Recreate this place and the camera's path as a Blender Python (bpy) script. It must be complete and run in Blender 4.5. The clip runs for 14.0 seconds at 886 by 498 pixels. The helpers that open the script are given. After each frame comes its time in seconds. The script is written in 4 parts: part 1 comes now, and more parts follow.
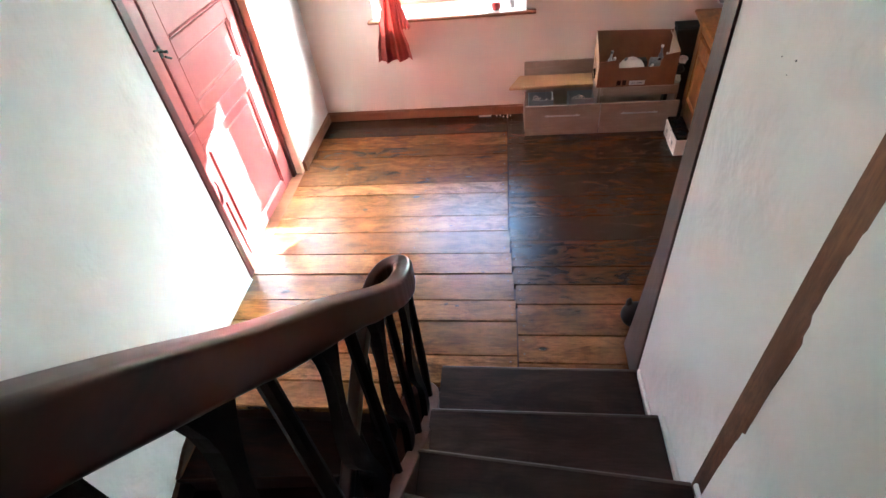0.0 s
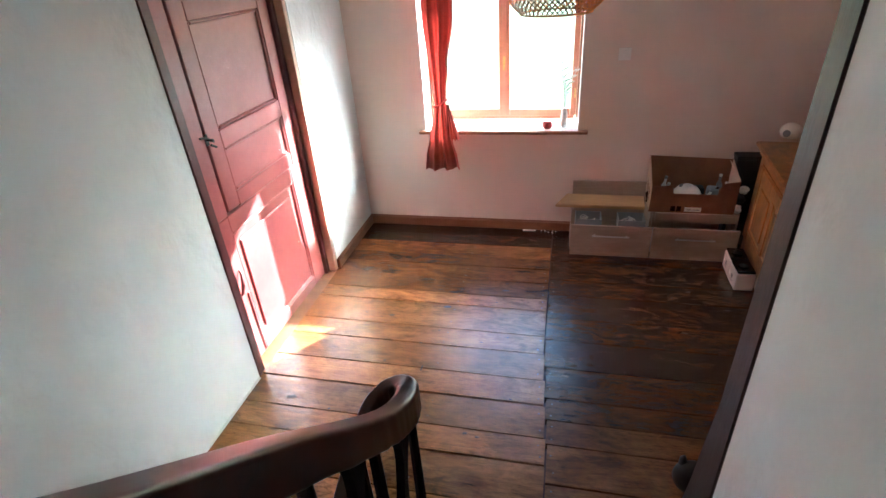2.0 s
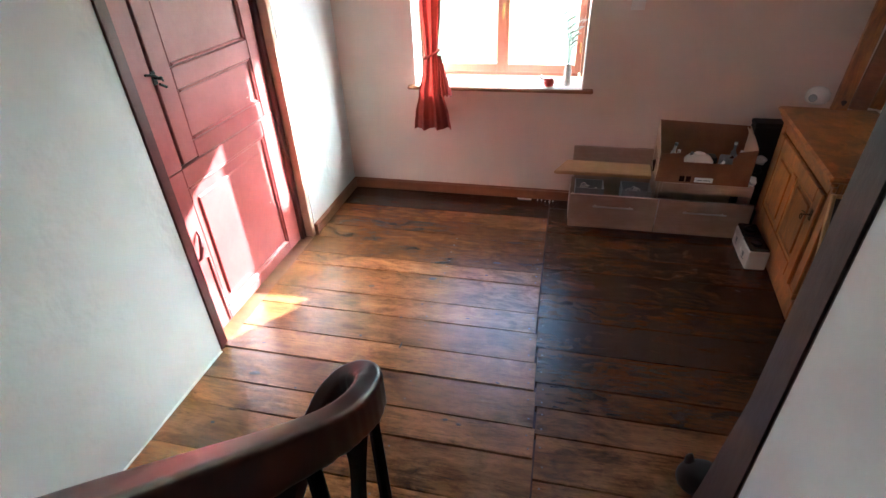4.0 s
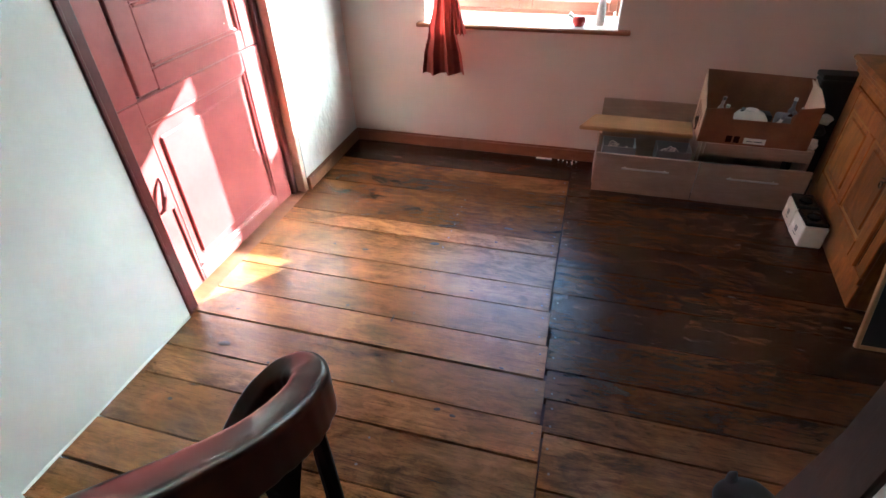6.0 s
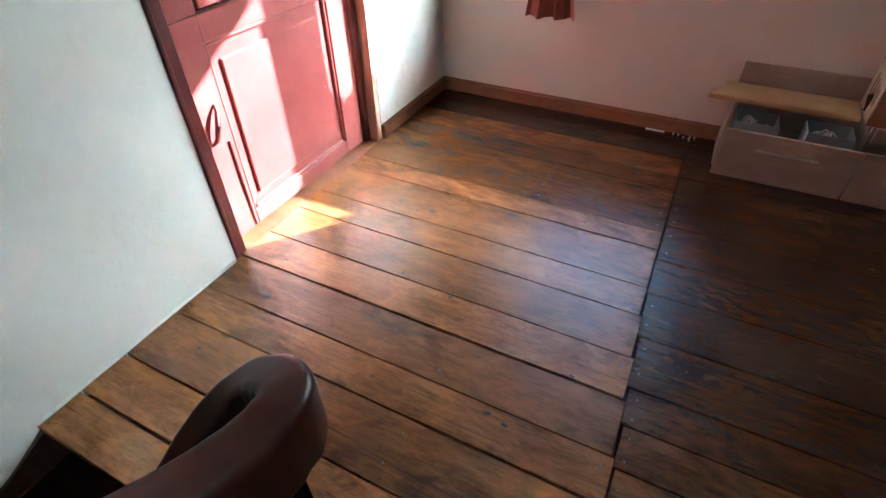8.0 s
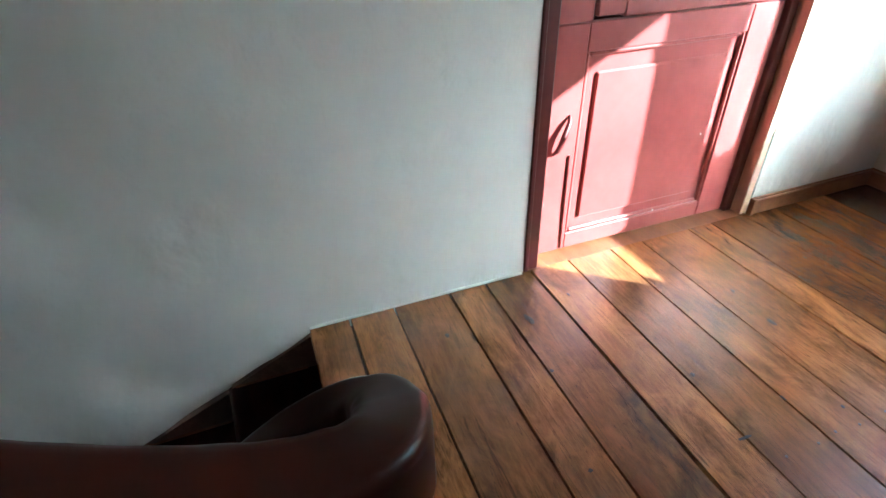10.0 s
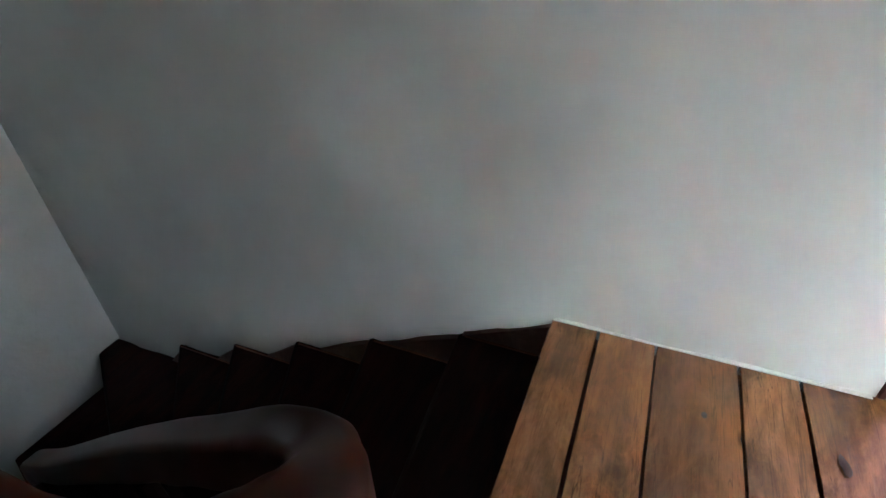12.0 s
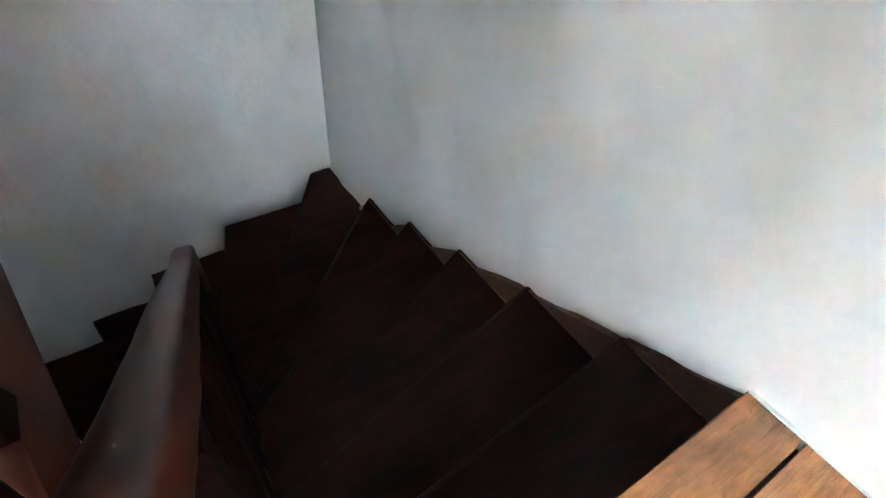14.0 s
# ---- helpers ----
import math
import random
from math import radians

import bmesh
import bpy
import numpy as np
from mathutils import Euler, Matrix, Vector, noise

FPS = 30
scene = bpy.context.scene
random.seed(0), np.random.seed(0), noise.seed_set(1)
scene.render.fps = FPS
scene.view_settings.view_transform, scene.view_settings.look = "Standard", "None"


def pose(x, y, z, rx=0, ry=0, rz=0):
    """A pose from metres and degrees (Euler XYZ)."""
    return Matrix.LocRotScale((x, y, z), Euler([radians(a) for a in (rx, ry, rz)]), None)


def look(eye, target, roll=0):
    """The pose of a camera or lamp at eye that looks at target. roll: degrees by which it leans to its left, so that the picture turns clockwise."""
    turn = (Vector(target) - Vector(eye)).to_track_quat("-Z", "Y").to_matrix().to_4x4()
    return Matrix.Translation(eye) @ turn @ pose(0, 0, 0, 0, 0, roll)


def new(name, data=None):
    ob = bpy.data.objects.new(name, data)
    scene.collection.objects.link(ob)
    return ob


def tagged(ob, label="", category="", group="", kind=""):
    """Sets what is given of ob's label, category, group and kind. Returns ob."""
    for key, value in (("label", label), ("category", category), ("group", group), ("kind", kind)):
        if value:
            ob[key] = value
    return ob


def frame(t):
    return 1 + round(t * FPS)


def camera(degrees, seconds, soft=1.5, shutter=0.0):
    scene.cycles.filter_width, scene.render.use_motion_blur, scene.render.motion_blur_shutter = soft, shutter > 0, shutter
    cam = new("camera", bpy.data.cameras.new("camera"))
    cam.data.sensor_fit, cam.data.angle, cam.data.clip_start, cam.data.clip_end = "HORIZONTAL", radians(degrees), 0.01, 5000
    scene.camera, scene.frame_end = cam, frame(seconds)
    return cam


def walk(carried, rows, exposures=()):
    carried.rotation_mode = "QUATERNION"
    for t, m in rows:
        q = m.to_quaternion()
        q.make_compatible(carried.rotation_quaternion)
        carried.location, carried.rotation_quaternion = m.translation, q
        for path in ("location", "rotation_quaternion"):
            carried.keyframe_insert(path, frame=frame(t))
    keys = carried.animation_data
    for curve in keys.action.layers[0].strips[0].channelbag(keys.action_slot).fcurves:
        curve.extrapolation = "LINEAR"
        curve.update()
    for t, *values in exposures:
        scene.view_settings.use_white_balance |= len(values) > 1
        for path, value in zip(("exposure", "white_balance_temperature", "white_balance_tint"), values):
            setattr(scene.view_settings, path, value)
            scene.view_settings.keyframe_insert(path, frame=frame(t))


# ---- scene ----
cam = camera(82.2, 14.0)
# ---- camera ----
PATH = [
    (0, (1.666, -4.344, 2.233), (1.404, -2.889, 0.887), -7.5),
    (0.5, (1.655, -4.288, 2.179), (1.324, -2.77, 0.921), -6.8),
    (1, (1.651, -4.226, 2.134), (1.28, -2.631, 0.986), -5.5),
    (1.5, (1.685, -4.173, 2.107), (1.262, -2.513, 1.074), -5.0),
    (2, (1.705, -4.13, 2.103), (1.265, -2.451, 1.11), -4.4),
    (2.2, (1.708, -4.117, 2.089), (1.268, -2.432, 1.106), -4.1),
    (4.5, (1.668, -3.794, 1.87), (1.261, -2.187, 0.75), -2.1),
    (5, (1.655, -3.725, 1.817), (1.24, -2.144, 0.663), -1.8),
    (5.5, (1.663, -3.65, 1.718), (1.236, -2.111, 0.515), -1.8),
    (6, (1.671, -3.551, 1.679), (1.22, -2.013, 0.481), -1.6),
    (6.5, (1.659, -3.472, 1.662), (1.193, -1.944, 0.457), -1.0),
    (7, (1.65, -3.408, 1.537), (1.15, -1.908, 0.313), -1.4),
    (7.2, (1.635, -3.366, 1.51), (1.122, -1.891, 0.261), -1.5),
    (9.2, (1.560, -3.16, 1.400), (0.289, -2.20, 0.205), -1.1),
    (9.5, (1.546, -3.108, 1.346), (0.116, -2.291, 0.213), -1.0),
    (10, (1.505, -3.072, 1.305), (-0.085, -2.514, 0.148), -2.0),
    (10.5, (1.480, -3.038, 1.272), (-0.145, -2.777, 0.092), -2.4),
    (11, (1.430, -2.990, 1.222), (-0.237, -3.03, 0.068), -4.3),
    (11.5, (1.36, -2.951, 1.183), (-0.249, -3.345, 0.062), -3.8),
    (12, (1.293, -2.905, 1.179), (-0.2, -3.572, 0.028), -2.2),
    (12.5, (1.227, -2.878, 1.158), (-0.145, -3.727, -0.024), 0.5),
    (13, (1.174, -2.905, 1.156), (-0.017, -3.894, -0.109), 2.6),
    (13.5, (1.117, -2.953, 1.126), (0.101, -4.022, -0.224), 4.5),
    (14, (1.063, -3.019, 1.076), (0.195, -4.135, -0.339), 6.2),
]
walk(cam, [(t, look(eye, target, roll)) for t, eye, target, roll in PATH],
     exposures=[(0, 4.5, 5300, -5), (1.5, 3.8, 5300, -5), (5, 3.5, 5250, -6), (7, 3.55, 5200, -7), (9.5, 3.05, 5150, -8), (11, 3.0, 5200, -7), (12, 3.05, 5300, -2), (12.6, 3.62, 5250, -1), (14, 4.75, 5300, -1)])

# ---- world, sun, exposure ----
AZ = (-0.621, -0.784)                      # way the sunlight travels, in plan
SUN_DIR = Vector((AZ[0], AZ[1], -0.59 * 0.784)).normalized()
EL = math.asin(-SUN_DIR.z)
world = bpy.data.worlds.new("world")
scene.world = world
world.use_nodes = True
nt = world.node_tree
sky = nt.nodes.new("ShaderNodeTexSky")
sky.sky_type, sky.sun_disc, sky.sun_elevation = "NISHITA", False, EL
sky.sun_rotation = math.atan2(-SUN_DIR.x, -SUN_DIR.y)
nt.links.new(sky.outputs[0], nt.nodes["Background"].inputs[0])
nt.nodes["Background"].inputs[1].default_value = 0.15
sun = new("sun", bpy.data.lights.new("sun", "SUN"))
sun.data.energy, sun.data.angle, sun.data.color = 5.0, radians(0.5), (1.0, 0.97, 0.93)
sun.matrix_world = look((0, 0, 20), Vector((0, 0, 20)) + SUN_DIR)


# ---- materials ----
def mat(name, build):
    m = bpy.data.materials.new(name)
    m.use_nodes = True
    t = m.node_tree
    bsdf = t.nodes["Principled BSDF"]
    build(t, bsdf)
    return m


def N(t, kind, **kw):
    n = t.nodes.new(kind)
    for k, v in kw.items():
        n.inputs[k.replace("_", " ")].default_value = v
    return n


def ramp(t, fac, stops):
    r = t.nodes.new("ShaderNodeValToRGB")
    el = r.color_ramp.elements
    while len(el) < len(stops):
        el.new(0.5)
    for e, (p, c) in zip(el, stops):
        e.position, e.color = p, (*c, 1)
    t.links.new(fac, r.inputs[0])
    return r.outputs[0]


def mixc(t, fac, a, b, mode="MIX"):
    m = t.nodes.new("ShaderNodeMix")
    m.data_type, m.blend_type = "RGBA", mode
    for sock, v in ((m.inputs[0], fac), (m.inputs[6], a), (m.inputs[7], b)):
        if hasattr(v, "is_output"):
            t.links.new(v, sock)
        else:
            sock.default_value = v if isinstance(v, float) else (*v, 1)
    return m.outputs[2]


def coords(t, scale=(1, 1, 1), per_object=False):
    tc = t.nodes.new("ShaderNodeTexCoord")
    mp = t.nodes.new("ShaderNodeMapping")
    mp.inputs["Scale"].default_value = scale
    t.links.new(tc.outputs["Object"], mp.inputs[0])
    if per_object:
        oi = t.nodes.new("ShaderNodeObjectInfo")
        add = t.nodes.new("ShaderNodeVectorMath")
        add.operation = "MULTIPLY_ADD"
        comb = t.nodes.new("ShaderNodeCombineXYZ")
        for k in range(3):
            t.links.new(oi.outputs["Random"], comb.inputs[k])
        t.links.new(comb.outputs[0], add.inputs[0])
        add.inputs[1].default_value = (37, 53, 71)
        t.links.new(mp.outputs[0], add.inputs[2])
        return add.outputs[0], oi.outputs["Random"]
    return mp.outputs[0], None


def noise_tex(t, vec, scale, detail=4.0, rough=0.55, distort=0.0):
    n = N(t, "ShaderNodeTexNoise", Scale=scale, Detail=detail, Roughness=rough, Distortion=distort)
    t.links.new(vec, n.inputs["Vector"])
    return n.outputs["Fac"]


def bump(t, bsdf, height, strength, dist=0.01):
    b = N(t, "ShaderNodeBump", Strength=strength, Distance=dist)
    t.links.new(height, b.inputs["Height"])
    t.links.new(b.outputs[0], bsdf.inputs["Normal"])


def rough_range(t, bsdf, fac, lo, hi):
    m = t.nodes.new("ShaderNodeMapRange")
    m.inputs["To Min"].default_value, m.inputs["To Max"].default_value = lo, hi
    t.links.new(fac, m.inputs[0])
    t.links.new(m.outputs[0], bsdf.inputs["Roughness"])


def plaster(name, a, b, relief=0.35):
    def build(t, s):
        v, _ = coords(t)
        big, fine = noise_tex(t, v, 1.3, 3, 0.5), noise_tex(t, v, 45, 5, 0.6)
        t.links.new(mixc(t, 0.12, ramp(t, big, [(0.35, a), (0.65, b)]), ramp(t, fine, [(0.3, b), (0.7, a)])), s.inputs["Base Color"])
        s.inputs["Roughness"].default_value = 0.9
        mid = noise_tex(t, v, 4.5, 4, 0.5, 0.15)
        add = t.nodes.new("ShaderNodeMath")
        add.operation = "MULTIPLY_ADD"
        t.links.new(fine, add.inputs[0])
        add.inputs[1].default_value = 0.02
        t.links.new(mid, add.inputs[2])
        bump(t, s, add.outputs[0], relief, 0.05 if relief > 0.4 else 0.02)
    return mat(name, build)


def wood(name, dark, light, stretch=(1.2, 14, 14), rough=(0.3, 0.6), stain=None, per_object=True, relief=0.3, vary=0.35, spec=0.5, knots=0.0, scuffs=False):
    def build(t, s):
        v, rnd = coords(t, stretch, per_object)
        u, _ = coords(t, (1, 1, 1), per_object)
        low, _ = coords(t, tuple(1 + (q - 1) * 0.22 for q in stretch), per_object)
        grain = noise_tex(t, v, 2.2, 9, 0.66, 0.8)
        fine = noise_tex(t, v, 10, 7, 0.72, 0.2)
        blot = noise_tex(t, low, 2.4, 7, 0.66, 0.7)
        patch = noise_tex(t, u, 1.3, 3, 0.5)
        col = ramp(t, grain, [(0.32, dark), (0.52, tuple((a + b) / 2 for a, b in zip(dark, light))), (0.72, light)])
        col = mixc(t, 0.40, col, ramp(t, fine, [(0.38, dark), (0.60, light)]))
        if scuffs:
            blot = noise_tex(t, low, 2.6, 8, 0.70, 0.9)
            col = mixc(t, ramp(t, blot, [(0.50, (0, 0, 0)), (0.64, (0.8, 0.8, 0.8))]), col, stain or dark)
            mott = noise_tex(t, low, 9.0, 8, 0.75, 0.5)
            col = mixc(t, ramp(t, mott, [(0.50, (0, 0, 0)), (0.68, (0.6, 0.6, 0.6))]), col, dark)
            worn = noise_tex(t, low, 4.3, 7, 0.7, 1.1)
            col = mixc(t, ramp(t, worn, [(0.46, (0, 0, 0)), (0.74, (0.6, 0.6, 0.6))]), col, tuple(min(1, c * 1.4) for c in light))
            crack, _ = coords(t, (0.9, 22, 22), per_object)
            cr = noise_tex(t, crack, 1.6, 3, 0.5, 1.6)
            col = mixc(t, ramp(t, cr, [(0.485, (0, 0, 0)), (0.50, (0.75, 0.75, 0.75)), (0.515, (0, 0, 0))]), col, stain or dark)
        else:
            col = mixc(t, ramp(t, blot, [(0.43, (0, 0, 0)), (0.60, (0.85, 0.85, 0.85))]), col, stain or dark)
        col = mixc(t, ramp(t, patch, [(0.35, (0, 0, 0)), (0.75, (0.35, 0.35, 0.35))]), col, tuple(min(1, c * 1.25) for c in light))
        if knots:
            k = N(t, "ShaderNodeTexVoronoi", Scale=knots)
            t.links.new(low, k.inputs["Vector"])
            col = mixc(t, ramp(t, k.outputs["Distance"], [(0.035, (0.9, 0.9, 0.9)), (0.085, (0, 0, 0))]), col, tuple(c * 0.35 for c in dark))
            scr, _ = coords(t, (2.0, 60, 60), per_object)
            sc = noise_tex(t, scr, 2.6, 6, 0.8, 1.2)
            col = mixc(t, ramp(t, sc, [(0.66, (0, 0, 0)), (0.74, (0.35, 0.35, 0.35))]), col, tuple(min(1, c * 1.9) for c in light))
        if rnd is not None:
            mr = t.nodes.new("ShaderNodeMapRange")
            mr.inputs["To Min"].default_value, mr.inputs["To Max"].default_value = 1 - vary, 1 + vary * 0.6
            t.links.new(rnd, mr.inputs[0])
            hs = t.nodes.new("ShaderNodeHueSaturation")
            t.links.new(mr.outputs[0], hs.inputs["Value"])
            t.links.new(col, hs.inputs["Color"])
            col = hs.outputs[0]
        t.links.new(col, s.inputs["Base Color"])
        s.inputs["Specular IOR Level"].default_value = spec
        rough_range(t, s, fine, *rough)
        bump(t, s, fine, relief, 0.004)
    return mat(name, build)


def paint(name, a, b, rough=0.4, scale=6.0, relief=0.15, metal=0.0, spec=0.5):
    def build(t, s):
        v, _ = coords(t)
        big, fine = noise_tex(t, v, scale, 4), noise_tex(t, v, scale * 9, 4)
        t.links.new(mixc(t, 0.25, ramp(t, big, [(0.35, a), (0.68, b)]), ramp(t, fine, [(0.35, a), (0.65, b)])), s.inputs["Base Color"])
        s.inputs["Metallic"].default_value = metal
        s.inputs["Specular IOR Level"].default_value = spec
        rough_range(t, s, big, rough * 0.8, min(1, rough * 1.25))
        bump(t, s, fine, relief, 0.002)
    return mat(name, build)


def glass(name):
    def build(t, s):
        s.inputs["Base Color"].default_value = (1, 1, 1, 1)
        s.inputs["Transmission Weight"].default_value = 1.0
        s.inputs["Roughness"].default_value = 0.0
        s.inputs["IOR"].default_value = 1.45
    return mat(name, build)


M_PLASTER = plaster("plaster_white", (0.72, 0.73, 0.70), (0.80, 0.81, 0.79), 0.45)
# Back wall plaster: faint brown reflected light painted in, on a paler base.
M_PLASTERB = plaster("plaster_reflections", (0.72, 0.69, 0.63), (0.85, 0.86, 0.86), 0.45)
M_PINK = plaster("plaster_rose", (0.64, 0.525, 0.46), (0.71, 0.585, 0.52), 0.2)
M_CEIL = plaster("plaster_ceiling", (0.68, 0.67, 0.64), (0.75, 0.74, 0.72), 0.2)
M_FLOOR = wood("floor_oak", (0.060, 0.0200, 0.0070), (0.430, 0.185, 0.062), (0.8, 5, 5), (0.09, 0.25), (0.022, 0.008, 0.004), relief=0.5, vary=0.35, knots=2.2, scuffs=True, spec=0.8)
# Two darkened copies of the floor oak: shade put into the boards' colour.
M_FLOORMID = wood("floor_oak_half_shaded", (0.0234, 0.00765, 0.00255), (0.270, 0.110, 0.037), (0.8, 5, 5), (0.09, 0.25), (0.018, 0.006, 0.003), relief=0.5, vary=0.35, knots=2.2, scuffs=True, spec=0.8)
M_FLOORDARK = wood("floor_oak_shaded", (0.0105, 0.00375, 0.0015), (0.118, 0.045, 0.016), (0.8, 5, 5), (0.09, 0.25), (0.012, 0.005, 0.002), relief=0.5, vary=0.4, knots=2.2, scuffs=True, spec=0.8)
M_KNOT = paint("knot", (0.010, 0.004, 0.002), (0.030, 0.012, 0.006), 0.5, 60, 0.4)
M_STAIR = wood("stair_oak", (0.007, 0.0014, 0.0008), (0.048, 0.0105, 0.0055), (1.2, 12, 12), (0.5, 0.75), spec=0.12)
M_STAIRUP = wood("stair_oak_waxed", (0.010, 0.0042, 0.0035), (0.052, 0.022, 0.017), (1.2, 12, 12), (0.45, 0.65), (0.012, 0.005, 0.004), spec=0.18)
M_STRING = wood("string_wood", (0.080, 0.040, 0.028), (0.230, 0.120, 0.085), (1.2, 10, 10), (0.4, 0.6), per_object=False)
M_STRINGTOP = wood("string_worn", (0.032, 0.010, 0.006), (0.110, 0.040, 0.024), (3, 3, 3), (0.45, 0.7), per_object=False, spec=0.2)
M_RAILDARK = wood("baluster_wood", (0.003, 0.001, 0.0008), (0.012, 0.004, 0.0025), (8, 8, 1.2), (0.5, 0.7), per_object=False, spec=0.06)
def varnish(name, deep, worn, rub):
    """Old dark varnish: long soft streaks, worn through to a redder wood in places, with small nicks."""
    def build(t, b):
        v, _ = coords(t, (9, 2.2, 9))
        u, _ = coords(t)
        streak, wear = noise_tex(t, v, 3.0, 6, 0.6, 0.5), noise_tex(t, u, 5.0, 4, 0.6, 0.4)
        nick = noise_tex(t, u, 60, 3, 0.6, 0.8)
        col = ramp(t, streak, [(0.22, deep), (0.80, worn)])
        col = mixc(t, ramp(t, wear, [(0.36, (0, 0, 0)), (0.80, (0.55, 0.55, 0.55))]), col, rub)
        col = mixc(t, ramp(t, nick, [(0.72, (0, 0, 0)), (0.80, (0.6, 0.6, 0.6))]), col, tuple(c * 0.3 for c in deep))
        t.links.new(col, b.inputs["Base Color"])
        rough_range(t, b, wear, 0.24, 0.38)
        b.inputs["Specular IOR Level"].default_value = 0.25
        m = t.nodes.new("ShaderNodeMath")
        m.operation = "MULTIPLY_ADD"
        t.links.new(nick, m.inputs[0])
        m.inputs[1].default_value = -0.35
        m.inputs[2].default_value = 0.5
        bump(t, b, m.outputs[0], 0.15, 0.0015)
    return mat(name, build)


M_RAIL = varnish("rail_varnish", (0.009, 0.0014, 0.0008), (0.045, 0.0075, 0.0032), (0.110, 0.022, 0.009))
M_BEAM = wood("beam_wood", (0.014, 0.006, 0.004), (0.26, 0.12, 0.058), (14, 14, 1.8), (0.6, 0.85), (0.03, 0.012, 0.007), per_object=False)
M_PINE = wood("pine", (0.12, 0.032, 0.007), (0.50, 0.190, 0.045), (7, 7, 1.2), (0.25, 0.45), (0.07, 0.022, 0.008), per_object=False)
M_SKIRT = wood("skirting_wood", (0.15, 0.050, 0.020), (0.32, 0.125, 0.052), (1.2, 10, 10), (0.35, 0.6), per_object=False)
M_RED = paint("door_red", (0.27, 0.055, 0.05), (0.36, 0.085, 0.075), 0.38, 3.0)
# Dark red paint, darkened further to put the frame's shadow into the colour.
M_DARKRED = paint("door_frame_red_shaded", (0.065, 0.010, 0.010), (0.11, 0.018, 0.016), 0.4)
M_WINRED = paint("window_red", (0.50, 0.17, 0.10), (0.60, 0.23, 0.14), 0.4)
M_WHITEP = paint("white_paint", (0.76, 0.75, 0.72), (0.82, 0.81, 0.79), 0.5)
M_CREAM = paint("cream_jamb", (0.62, 0.42, 0.30), (0.70, 0.50, 0.38), 0.5)
M_IRON = paint("black_iron", (0.02, 0.016, 0.015), (0.05, 0.035, 0.03), 0.5, 20, 0.3, 0.6)
M_BLACK = paint("black_matt", (0.010, 0.010, 0.010), (0.02, 0.02, 0.02), 0.6)
M_GREYOAK = wood("grey_laminate", (0.29, 0.20, 0.155), (0.42, 0.315, 0.25), (1, 9, 9), (0.4, 0.6), per_object=False, relief=0.1)
M_LIGHTWOOD = wood("light_wood", (0.42, 0.25, 0.12), (0.55, 0.35, 0.18), (1, 9, 9), (0.4, 0.6), (0.4, 0.24, 0.12), per_object=False)
M_CARD = paint("cardboard", (0.20, 0.085, 0.042), (0.29, 0.130, 0.066), 0.85, 8)
M_CARDPALE = paint("cardboard_pale", (0.50, 0.38, 0.27), (0.58, 0.46, 0.34), 0.8, 8)
M_GREY = paint("grey_plastic", (0.13, 0.14, 0.15), (0.18, 0.19, 0.20), 0.45)
M_STEEL = paint("steel", (0.45, 0.43, 0.42), (0.6, 0.58, 0.56), 0.3, 20, 0.05, 1.0)
M_WHITEC = paint("white_ceramic", (0.72, 0.70, 0.66), (0.8, 0.78, 0.75), 0.25)
M_CURTAIN = paint("curtain_red", (0.30, 0.060, 0.048), (0.40, 0.095, 0.075), 0.85, 12, 0.3)
M_REDC = paint("red_ceramic", (0.45, 0.03, 0.03), (0.55, 0.05, 0.045), 0.3)
M_BROWNG = paint("dark_bottle", (0.03, 0.02, 0.018), (0.06, 0.035, 0.03), 0.15)
M_GREYP = paint("grey_plastic_pale", (0.26, 0.28, 0.30), (0.32, 0.34, 0.36), 0.4)
M_LID = paint("lid_black", (0.015, 0.014, 0.014), (0.03, 0.028, 0.027), 0.18)
M_PINEWORN = wood("pine_worn", (0.34, 0.18, 0.08), (0.50, 0.30, 0.15), (8, 8, 1.2), (0.4, 0.6), per_object=False)
M_POST = wood("post_wood", (0.022, 0.012, 0.009), (0.090, 0.050, 0.036), (7, 7, 1.1), (0.35, 0.6), per_object=False)
M_BRASS = paint("brass", (0.55, 0.38, 0.12), (0.7, 0.5, 0.2), 0.3, 20, 0.1, 1.0)
M_NAIL = paint("worn_nail", (0.10, 0.085, 0.075), (0.22, 0.19, 0.17), 0.4, 30, 0.1, 0.6)
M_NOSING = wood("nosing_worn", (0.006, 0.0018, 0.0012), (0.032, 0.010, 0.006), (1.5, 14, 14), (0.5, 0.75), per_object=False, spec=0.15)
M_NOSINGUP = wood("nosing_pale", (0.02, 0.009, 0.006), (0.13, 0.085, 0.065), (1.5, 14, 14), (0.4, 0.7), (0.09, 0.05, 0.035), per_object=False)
M_BAMBOO = wood("bamboo", (0.55, 0.28, 0.08), (0.75, 0.47, 0.17), (3, 3, 3), (0.4, 0.6), (0.4, 0.2, 0.05), per_object=False)
_t = M_BAMBOO.node_tree
_p, _o = _t.nodes["Principled BSDF"], _t.nodes["Material Output"]
_tr, _mx = _t.nodes.new("ShaderNodeBsdfTranslucent"), _t.nodes.new("ShaderNodeMixShader")
_tr.inputs[0].default_value = (0.85, 0.42, 0.12, 1)
_mx.inputs[0].default_value = 0.70
_t.links.new(_p.outputs[0], _mx.inputs[1])
_t.links.new(_tr.outputs[0], _mx.inputs[2])
_t.links.new(_mx.outputs[0], _o.inputs["Surface"])
M_GLASS = glass("glass")
M_GRASS = paint("grass", (0.06, 0.10, 0.03), (0.10, 0.15, 0.05), 0.9, 0.5)


